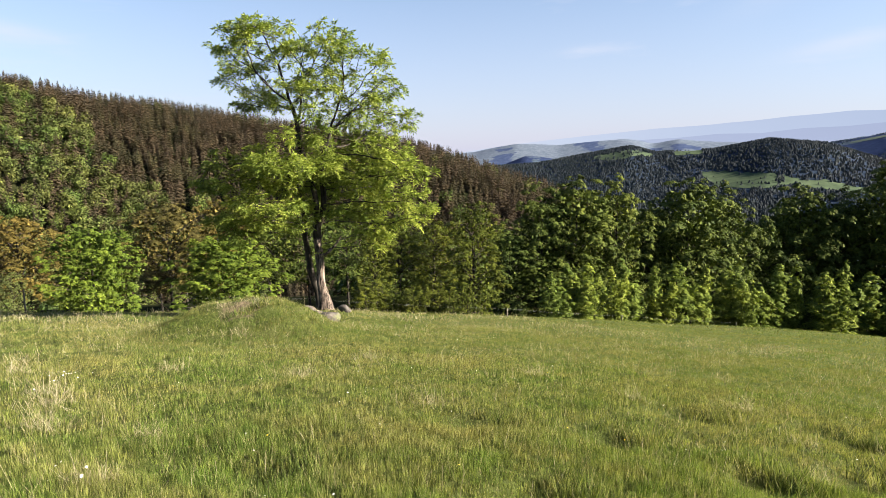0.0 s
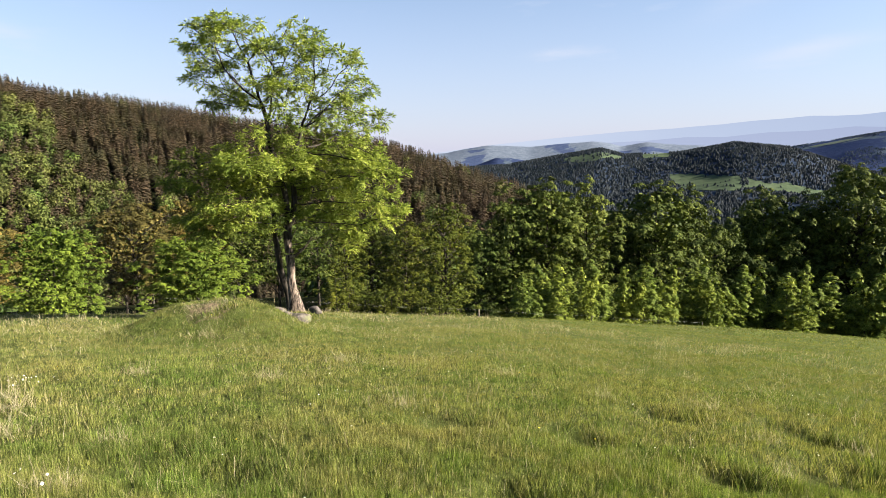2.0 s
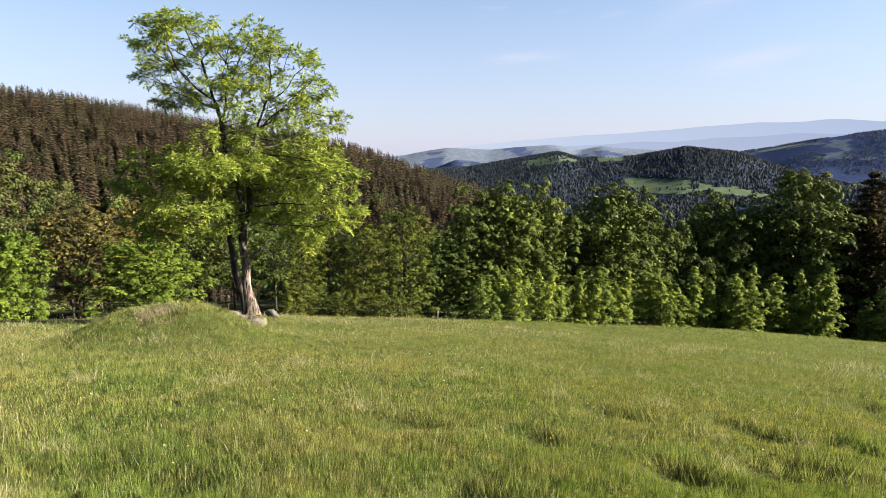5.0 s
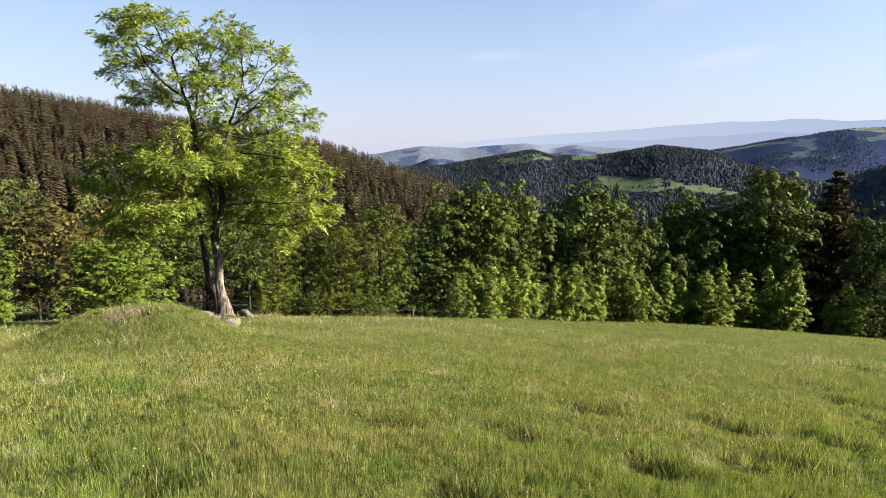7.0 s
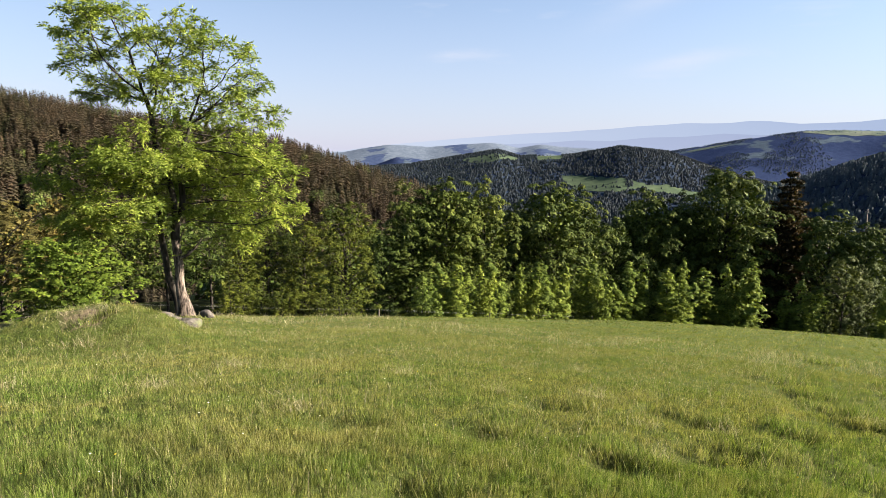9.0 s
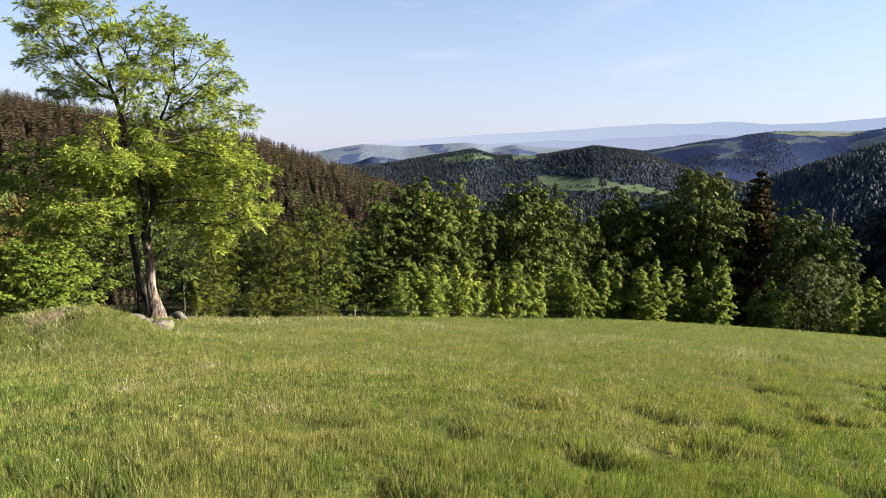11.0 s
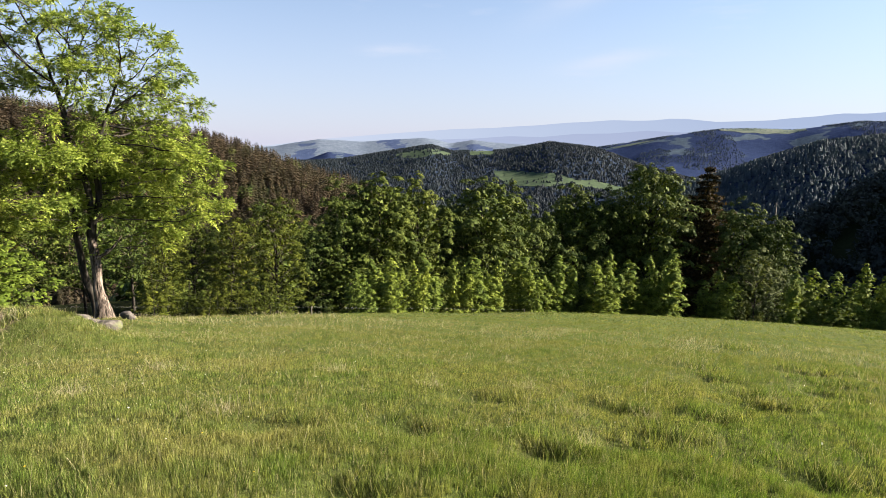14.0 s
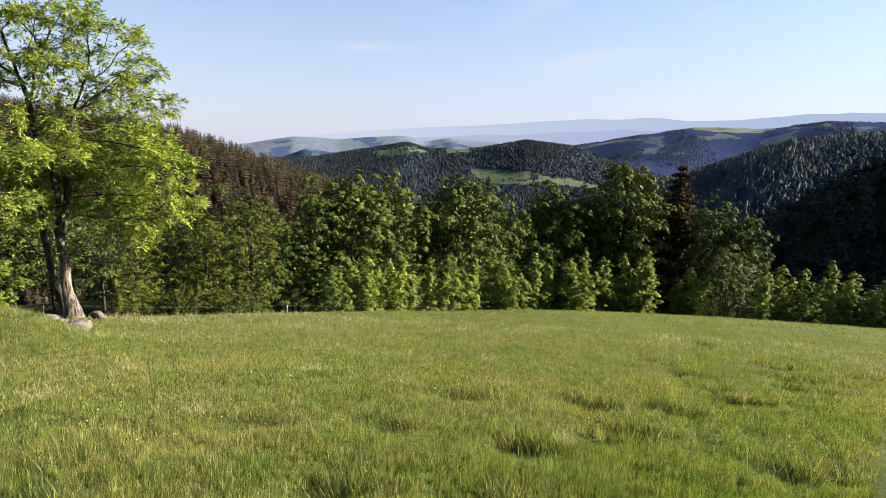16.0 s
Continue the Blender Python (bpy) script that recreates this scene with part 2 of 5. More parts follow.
# ---------------------------------------------------------------- meshes


def fast_mesh(name, verts, faces, mats, smooth=False, slots=None):
    """One mesh from arrays; faces is (n, k)."""
    me = bpy.data.meshes.new(name)
    verts, faces = np.asarray(verts, np.float32), np.asarray(faces, np.int32)
    n, k = faces.shape
    me.vertices.add(len(verts))
    me.vertices.foreach_set("co", verts.ravel())
    me.loops.add(n * k)
    me.loops.foreach_set("vertex_index", faces.ravel())
    me.polygons.add(n)
    me.polygons.foreach_set("loop_start", np.arange(0, n * k, k, dtype=np.int32))
    for m in mats:
        me.materials.append(m)
    me.polygons.foreach_set("use_smooth", np.full(n, smooth, dtype=bool))
    if slots is not None:
        me.polygons.foreach_set("material_index", np.asarray(slots, np.int32))
    me.update(calc_edges=True)
    me.validate()
    return me


def part(name, me, parent=None, label=""):
    ob = new(name, me)
    if parent is not None:
        ob.parent = parent
    return tagged(ob, label)


def empty(name, m):
    ob = new(name)
    ob.empty_display_size = 0.2
    ob.matrix_world = m
    return ob


def tubes(paths, sides=7):
    """Tapered tubes along paths of (points, radii); returns verts and quads."""
    vs, fs, base = [], [], 0
    ang = np.linspace(0, 2 * np.pi, sides, endpoint=False)
    for pts, rad in paths:
        pts, rad = np.asarray(pts, float), np.asarray(rad, float)
        d = np.gradient(pts, axis=0)
        d /= np.linalg.norm(d, axis=1, keepdims=True) + 1e-9
        ref = np.array([1.0, 0, 0]) if abs(d[0, 2]) > 0.7 else np.array([0, 0, 1.0])
        u = np.cross(d, ref)
        u /= np.linalg.norm(u, axis=1, keepdims=True) + 1e-9
        w = np.cross(d, u)
        ring = pts[:, None] + rad[:, None, None] * (u[:, None] * np.cos(ang)[None, :, None] + w[:, None] * np.sin(ang)[None, :, None])
        n = len(pts)
        vs.append(ring.reshape(-1, 3))
        i, j = np.meshgrid(np.arange(n - 1), np.arange(sides), indexing="ij")
        a = base + i * sides + j
        b = base + i * sides + (j + 1) % sides
        fs.append(np.stack([a, b, b + sides, a + sides], -1).reshape(-1, 4))
        base += n * sides
    return np.concatenate(vs), np.concatenate(fs)


def leaf_quads(centres, size, rng, up=0.6, long=1.5, out=None, loose=1.0, along=None, three=False):
    """Diamond leaves, one quad each, with loosely upward faces."""
    n = len(centres)
    nor = rng.normal(size=(n, 3)) * loose
    nor[:, 2] = np.abs(nor[:, 2]) + up
    if out is not None:
        nor += out
    nor /= np.linalg.norm(nor, axis=1, keepdims=True)
    t = rng.normal(size=(n, 3))
    if along is not None:
        t = t * 0.55 + along
    t -= nor * (t * nor).sum(1, keepdims=True)
    t /= np.linalg.norm(t, axis=1, keepdims=True)
    b = np.cross(nor, t)
    s = (size * rng.uniform(0.6, 1.35, n))[:, None]
    t, b = t * s * long * 0.5, b * s * 0.5
    if three:
        v = np.stack([centres + t, centres - t * 0.7 + b * 1.15, centres - t * 0.7 - b * 1.15], 1).reshape(-1, 3)
        return v, np.arange(3 * n).reshape(n, 3)
    v = np.stack([centres - t, centres + b - t * 0.1, centres + t, centres - b - t * 0.1], 1).reshape(-1, 3)
    return v, np.arange(4 * n).reshape(n, 4)


# ---------------------------------------------------------------- the lie of the land
AZ_EDGE = [-180, -90, -60, -36.4, -31.6, -26.7, -20, -8.8, -4.6, 0.8, 6, 11.4, 21, 28, 36.8, 41.8, 50.6, 57, 75, 100, 130, 180]
EL_EDGE = [5, -5, -9, -11.5, -12.2, -12.93, -13.7, -14.49, -14.86, -15.17, -15.35, -15.43, -15.35, -14.98, -14.6, -14.36, -13.78, -13.24, -10.5, -6, 0, 5]
AZ_FAR = [-180, -90, -60, -36, -9, 6, 15, 25, 35, 57, 90, 180]
R_EDGE = [60, 30, 27, 29, 26.5, 29, 38, 56, 72, 85, 90, 60]


def ring(az, a, b):
    return np.interp(az, a, b)


# each hill: bearings, elevation of its wooded crest, bearings and distance of the crest, height of its trees, width before and behind
HILLS = {
    "left": ([-180, -110, -70, -45, -34.4, -28.5, -20.8, -17.7, -2.5, 1.1, 5.2, 9.3, 14, 20, 26, 180],
             [-6, 3, 7.5, 7.2, 6.35, 5.1, 4.2, 3.6, 1.15, 0.05, -1.5, -2.8, -4.6, -8, -14, -6],
             [-45, -20, 0, 14], [600, 600, 540, 480], 13, 230, 400),
    # past bearing 57 the unseen crest is raised to shade slope and shrubs
    "dark": ([30, 38, 44, 47.7, 49.6, 52.5, 55.5, 62, 75, 88.6, 91.1, 92.9, 94.2, 96.6, 102.6, 116], [-20, -14, -8, -4.94, -3.6, -1.69, -0.19, 7, 15.5, 15.6, 16.2, 18.7, 17.4, 14, 8, -9],
             [45, 55, 75], [300, 340, 450], 13, 120, 200),
    "wooded": ([26, 30, 38.6, 42.2, 45.2, 49.2, 55.3, 70, 90, 120], [-12, -6, -2.87, -1.79, -0.54, 0.88, 1.55, 3, 1, -6],
               [30, 60], [1000, 1150], 7, 330, 500),
    "middle": ([-20, -10, 2.9, 8.8, 12.8, 16.9, 19, 23.6, 27.7, 31.7, 34.2, 36.2, 42, 60], [-5, -3, -1.44, -1.14, -0.43, 0.24, -0.34, -0.17, 0.59, 0.15, -0.75, -1.46, -3, -5],
               [0, 20, 40], [2200, 2150, 2000], 7.5, 480, 400),
    "fields": ([15, 20, 29.2, 35.1, 37, 39.8, 42, 44.5, 47.1, 48.6, 51.5, 55.2, 70, 90, 120], [-4, -2, -0.3, 0.72, 1.05, 1.5, 1.78, 1.8, 1.68, 1.9, 2.3, 2.2, 2.5, 1, -3],
               [20, 60], [3000, 3000], 8, 650, 400),
    "plain": ([-20, -5, 3, 4.5, 6.8, 8.6, 10.7, 13.5, 16.3, 17.6, 18.7, 20.8, 22.3, 23.6, 30, 40], [-1.2, -0.6, -0.16, 0.14, 0.49, 0.44, 0.31, 0.55, 0.72, 0.55, 0.24, 0.59, 0.4, 0.3, 0, -0.8],
              [0, 30], [3700, 3600], 0, 420, 300),
    "foothill": ([-5, 3, 10, 18, 21, 24, 27, 30, 33, 36, 39, 42, 46, 50, 57, 70], [-1.2, -0.5, 0.15, 0.6, 0.72, 0.95, 0.9, 1.2, 1.25, 1.5, 1.35, 1.45, 1.4, 1.65, 1.75, 1.2],
                 [0, 60], [4150, 4150], 0, 350, 250),
    "hump": ([2, 4.5, 5.75, 7.7, 9, 10.65, 13, 20], [-4, -2.2, -1.33, -0.6, -0.68, -0.96, -1.7, -4],
             [0, 30], [2900, 2900], 0, 260, 220),
    "range": ([-180, -60, -10, 0, 2.1, 6.8, 13.3, 18.9, 23, 24.6, 26.6, 29.1, 31.1, 33.1, 34.8, 36.4, 37.8, 39.1, 40.4, 41.5, 43.7, 45.4, 46.6, 47.4, 48.8, 49.4, 50.4, 52, 53.1, 54.2, 57, 75, 110, 180],
              [0.3, 0.5, -0.2, -0.3, -0.15, 0.48, 1.08, 1.52, 1.69, 1.82, 1.93, 2.16, 2.25, 2.4, 2.34, 2.36, 2.5, 2.48, 2.34, 2.22, 2.27, 2.31, 2.44, 2.5, 2.6, 2.69, 2.78, 2.74, 2.83, 2.78, 2.76, 2.2, 0.6, 0.3],
              [-180, 180], [4650, 4650], 0, 500, 300),
}
LAYER = list(HILLS)


def polar(az, r):
    return r * math.sin(radians(az)), r * math.cos(radians(az))


def wave(x, y, s, seed=0.0):
    """Cheap smooth unevenness between -1 and 1."""
    return (np.sin(x / s + seed) * np.cos(y / s * 1.13 - seed * 1.7) + 0.6 * np.sin(x / s * 2.3 - y / s * 1.9 + seed * 2.1)
            + 0.35 * np.sin(x / s * 4.7 + seed) * np.sin(y / s * 4.1 + 1.3 * seed)) / 1.7


MOUND = (-17.6, 17.0)


# bearing and distance of trodden dark hollows in the turf
HOLLOWS = [(34.5, 9.2), (36.3, 9.1), (42.5, 9.3), (36.7, 7.0), (39.0, 7.4), (29.3, 6.1), (22.8, 8.9), (41.7, 16.7), (43.4, 14.6), (45.6, 12.6), (50.5, 18.2), (51.7, 15.6), (52.7, 13.7), (55.6, 17.9), (52.6, 6.6),
           (44.3, 25.6), (15.9, 6.7), (3.0, 6.6), (-19.3, 16.2), (-25.0, 5.6), (47.5, 11.2), (9.5, 4.4), (28.0, 4.2), (-17.0, 5.0)]


def hollow(x, y):
    """How bare and trodden the turf is, from 0 to 1."""
    x, y = np.asarray(x, float), np.asarray(y, float)
    b = np.zeros(np.shape(x))
    for az, r in HOLLOWS:
        p, q = polar(az, r)
        ca, sn = math.cos(radians(az)), math.sin(radians(az))
        u, w = (x - p) * ca - (y - q) * sn, (x - p) * sn + (y - q) * ca
        size = 0.26 + 0.018 * r
        e = (u / (size * 1.3)) ** 2 + (w / size) ** 2
        near = e < 9
        b[near] = np.maximum(b[near], np.exp(-e[near]))
    return b


def land(x, y):
    """Height of the land and the number of its layer: 0 meadow, 1 slope under the forest, 2.. the hills."""
    x, y = np.asarray(x, float), np.asarray(y, float)
    r = np.hypot(x, y) + 1e-6
    az = np.degrees(np.arctan2(x, y))
    edge = ring(az, AZ_FAR, R_EDGE)
    ze = edge * np.tan(np.radians(ring(az, AZ_EDGE, EL_EDGE))) + EYE
    s = np.maximum(r - edge, 0)
    inner = ze * np.minimum(r / edge, 2.2)
    fade = np.clip((edge - r) / 6, 0, 1) * np.clip(r / 3, 0, 1)
    inner = inner + fade * (0.040 * wave(x, y, 0.9) + 0.06 * wave(x, y, 3.7, 2.0) + 0.028 * wave(x, y, 0.31, 5.0) - 0.15 * hollow(x, y) * (1 + 0.5 * wave(x, y, 0.17, 3.0)))
    mx, my = MOUND[1] * math.sin(radians(MOUND[0])), MOUND[1] * math.cos(radians(MOUND[0]))
    ca, sn = math.cos(radians(MOUND[0])), math.sin(radians(MOUND[0]))
    p, q = (x - mx) * ca - (y - my) * sn, (x - mx) * sn + (y - my) * ca
    inner = inner + 0.98 * np.exp(-np.abs(p / np.where(p < 0, 2.25, 1.95)) ** 3.0 - np.abs(q / 1.7) ** 2.4) * (1 + 0.10 * wave(x, y, 0.45, 1.0) + 0.05 * wave(x, y, 0.2, 2.0))
    tx, ty = polar(-10.9, 22.6)
    inner = inner + 0.34 * np.exp(-((x - tx) ** 2 + (y - ty) ** 2) / 3.2)
    drop = np.where(s < 6, 0.02 * s * s, 0.72 + 0.11 * (s - 6) + 0.35 * np.maximum(s - 60, 0))
    h = np.maximum(inner - drop, -115 + 6 * wave(x, y, 160.0))
    lay = np.where(s > 9, 1, 0)
    for k, name in enumerate(LAYER):
        ba, be, da, dd, tall, front, back = HILLS[name]
        rc = np.interp(az, da, dd)
        zc = rc * np.tan(np.radians(np.interp(az, ba, be))) + EYE - tall
        g = np.exp(-((r - rc) / np.where(r < rc, front, back)) ** 2)
        z = -125 + (zc + 125) * g + ((0.012 if tall else 0.0) * rc * wave(x, y, rc * 0.09, k) * g * (1 - g) * 2)
        on = (z > h) & (zc > -118)
        h, lay = np.where(on, z, h), np.where(on, k + 2, lay)
    return h, lay


def ground(x, y):
    return float(land(x, y)[0])


def make_land():
    az = np.concatenate([np.arange(-45, 63, 0.45), np.arange(63, 112, 0.9), np.arange(112, 315, 4.0)])
    rr = [0.4]
    while rr[-1] < 4900:
        rr.append(rr[-1] * (1.03 if rr[-1] < 100 else 1.022 if rr[-1] < 1300 else 1.012) + 0.04)
    rr = np.array(rr)
    A, R = np.meshgrid(np.radians(az), rr)
    x, y = R * np.sin(A), R * np.cos(A)
    z, lay = land(x, y)
    n, m = z.shape
    v = np.stack([x, y, z], -1).reshape(-1, 3)
    i, j = np.meshgrid(np.arange(n - 1), np.arange(m), indexing="ij")
    a, b = i * m + j, i * m + (j + 1) % m
    f = np.stack([a, b, b + m, a + m], -1).reshape(-1, 4)
    top = lay[:-1].ravel()
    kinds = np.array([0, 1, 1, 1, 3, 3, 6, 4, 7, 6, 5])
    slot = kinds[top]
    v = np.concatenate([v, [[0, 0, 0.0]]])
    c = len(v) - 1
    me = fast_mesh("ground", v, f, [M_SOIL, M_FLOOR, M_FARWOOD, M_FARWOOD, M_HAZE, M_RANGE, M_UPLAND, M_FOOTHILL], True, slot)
    tagged(part("ground", me), "grassy hillside meadow falling to wooded valleys and haze-tinted hills", "ground", kind="structure")
    j = np.arange(m)
    me = fast_mesh("ground_near", v[np.r_[0:m, c]], np.stack([np.full(m, m), (j + 1) % m, j], -1), [M_SOIL], True)
    tagged(part("ground_near", me), "trodden grassy soil of the meadow", "ground", kind="structure")


make_land()


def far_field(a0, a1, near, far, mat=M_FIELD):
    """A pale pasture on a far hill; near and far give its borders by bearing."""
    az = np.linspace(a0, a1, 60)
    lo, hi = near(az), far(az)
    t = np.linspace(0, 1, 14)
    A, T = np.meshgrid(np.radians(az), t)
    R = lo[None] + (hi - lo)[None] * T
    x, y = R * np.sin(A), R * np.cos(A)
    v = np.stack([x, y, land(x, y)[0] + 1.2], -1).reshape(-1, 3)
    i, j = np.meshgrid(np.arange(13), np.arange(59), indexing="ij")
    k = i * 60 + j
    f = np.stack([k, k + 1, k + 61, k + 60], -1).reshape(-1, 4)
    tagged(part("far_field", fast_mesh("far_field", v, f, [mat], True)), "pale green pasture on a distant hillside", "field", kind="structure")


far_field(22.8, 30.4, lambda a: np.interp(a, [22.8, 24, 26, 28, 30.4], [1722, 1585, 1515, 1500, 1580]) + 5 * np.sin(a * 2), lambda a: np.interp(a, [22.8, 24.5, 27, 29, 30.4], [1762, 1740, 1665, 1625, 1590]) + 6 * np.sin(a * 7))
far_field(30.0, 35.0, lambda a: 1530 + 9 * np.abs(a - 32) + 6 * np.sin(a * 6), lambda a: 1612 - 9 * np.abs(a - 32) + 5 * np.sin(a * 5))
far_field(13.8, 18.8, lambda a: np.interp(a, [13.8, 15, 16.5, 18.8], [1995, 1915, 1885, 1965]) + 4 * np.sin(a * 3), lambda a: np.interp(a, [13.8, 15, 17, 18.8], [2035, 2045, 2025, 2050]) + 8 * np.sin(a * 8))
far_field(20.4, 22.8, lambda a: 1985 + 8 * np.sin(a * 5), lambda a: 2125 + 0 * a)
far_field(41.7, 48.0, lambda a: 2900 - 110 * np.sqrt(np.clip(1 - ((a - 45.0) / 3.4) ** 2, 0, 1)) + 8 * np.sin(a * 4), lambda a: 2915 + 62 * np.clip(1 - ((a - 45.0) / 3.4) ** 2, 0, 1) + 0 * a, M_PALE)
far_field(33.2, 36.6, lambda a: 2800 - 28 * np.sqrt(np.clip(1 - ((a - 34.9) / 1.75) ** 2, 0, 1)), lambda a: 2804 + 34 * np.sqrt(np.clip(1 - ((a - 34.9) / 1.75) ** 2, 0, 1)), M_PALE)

# ---------------------------------------------------------------- trees
M_BARK = bark_material("grey_bark", (0.0128, 0.0107, 0.0089), (0.0434, 0.0383, 0.0319))
M_ASHBARK = bark_material("pale_old_bark", (0.0180, 0.0140, 0.0112), (0.200, 0.160, 0.136), 15.0)
M_ASH = leaf_material("ash_leaf", (0.075, 0.108, 0.0196), (0.160, 0.204, 0.0365), (0.262, 0.304, 0.0729), share=0.36, patch=0.6)
M_BEECH = leaf_material("beech_leaf", (0.023, 0.0365, 0.0078), (0.051, 0.071, 0.0148), (0.091, 0.113, 0.0260), share=0.07, patch=0.4)
M_BRUSH = leaf_material("hazel_leaf", (0.050, 0.072, 0.0125), (0.106, 0.140, 0.0225), (0.176, 0.212, 0.0430), share=0.2, patch=0.5)
M_MAPLE = leaf_material("maple_leaf", (0.044, 0.068, 0.0100), (0.076, 0.108, 0.0145), (0.122, 0.158, 0.0240), share=0.18)
M_BROWN = leaf_material("bronze_leaf", (0.036, 0.030, 0.0090), (0.068, 0.056, 0.0160), (0.112, 0.091, 0.0290))
M_GOLD = leaf_material("golden_leaf", (0.022, 0.031, 0.0058), (0.051, 0.065, 0.0104), (0.102, 0.117, 0.0190), share=0.12, patch=0.5)
M_WILLOW = leaf_material("willow_leaf", (0.026, 0.035, 0.0121), (0.056, 0.071, 0.0257), (0.095, 0.114, 0.0432), share=0.2)
M_NEEDLE = leaf_material("spruce_needle", (0.0110, 0.0110, 0.0050), (0.0300, 0.0240, 0.0120), (0.086, 0.056, 0.028), share=0.1)
M_RIDGE = leaf_material("brown_spruce", (0.027, 0.0200, 0.0150), (0.049, 0.0360, 0.0255), (0.076, 0.0570, 0.0385), share=0.16, patch=0.12, tint=(0.88, 1.06, 0.85))
M_RIDGEGREEN = leaf_material("slope_leaf", (0.034, 0.040, 0.0115), (0.074, 0.082, 0.0240), (0.122, 0.130, 0.0410), share=0.15, patch=0.06, tint=(0.75, 1.0, 0.85))
# the hill's shade is put into this dark blue-grey leaf colour
M_DARKWOOD = leaf_material("shade_tinted_wood", (0.0190, 0.0235, 0.0260), (0.0260, 0.0320, 0.0330), (0.0340, 0.0410, 0.0360), share=0.05, patch=0.03)
# blue haze is put into the leaf colours of these three woods
M_BLUEWOOD = leaf_material("haze_blue_spruce", (0.050, 0.0720, 0.112), (0.060, 0.085, 0.128), (0.070, 0.098, 0.140), share=0.5, patch=0.05)
M_FARSPRUCE = leaf_material("haze_blue_far_spruce", (0.021, 0.0300, 0.0480), (0.0270, 0.0380, 0.0580), (0.034, 0.0465, 0.0650), share=0.5, patch=0.03)
M_HAZEWOOD = leaf_material("haze_blue_copse", (0.040, 0.0580, 0.1020), (0.0490, 0.0700, 0.1200), (0.062, 0.0860, 0.1350), share=0.5, patch=0.03)


def limb(a, b, sag, n=6):
    """Points of a bent limb from a to b."""
    t = np.linspace(0, 1, n)[:, None]
    return np.asarray(a) * (1 - t) + np.asarray(b) * t + np.array([0, 0, sag]) * np.sin(t * np.pi)


def fans(c, out, size, tilt, per, leaf, rng, dome=0.62, ragged=0.26):
    """Parasols of leaves that overlap like scales, tilted along out, with a hanging ragged rim; returns triangles."""
    n = len(c)
    k = np.repeat(np.arange(n), per)
    m = len(k)
    up = np.array([0, 0, 1.0])
    side = np.cross(up, out)
    side /= np.linalg.norm(side, axis=1, keepdims=True) + 1e-9
    axis = out * np.cos(tilt)[:, None] - up * np.sin(tilt)[:, None]
    nor = np.cross(axis, side)
    a, q = rng.uniform(0, 2 * np.pi, m), np.sqrt(rng.uniform(0, 1, m))
    lobe = 0.76 + 0.24 * np.sin(a * 5 + k * 1.7) + rng.normal(size=m) * 0.07
    u, w = q * lobe * np.cos(a) * 0.8, q * lobe * np.sin(a)
    fall = dome * (u * u + w * w) + rng.normal(size=m) * 0.045
    p = c[k] + (axis[k] * u[:, None] + side[k] * w[:, None] - nor[k] * fall[:, None]) * size[k][:, None]
    flare = axis[k] * u[:, None] + side[k] * w[:, None]
    return leaf_quads(p, leaf, rng, 0.0, 1.5, nor[k] + flare * (2 * dome), ragged, flare * 1.6 - nor[k] * (dome * q)[:, None], True)


def crown_trunk(tall, tips, rng, limbs, bark, thick=0.015):
    """Stem with limbs that reach for the boughs at tips."""
    top = np.array([rng.normal() * 0.25, rng.normal() * 0.25, tall * 0.93])
    paths = [(limb((0, 0, -0.8), top, 0, 9), np.linspace(tall * thick, 0.03, 9) * (1 + 0.5 * np.exp(-np.arange(9) * 1.6)))]
    reach = np.hypot(tips[:, 0], tips[:, 1])
    for k in np.argsort(-reach)[:: max(1, len(tips) // (2 * limbs))][:limbs]:
        z0 = max(tips[k, 2] - reach[k] * rng.uniform(0.35, 0.8), tall * 0.06)
        paths.append((limb((0, 0, z0), tips[k] * [0.92, 0.92, 1], 0.12 * reach[k]), np.linspace(tall * 0.004 + 0.02, 0.012, 6)))
    return fast_mesh("trunk", *tubes(paths, 6), [bark], True)


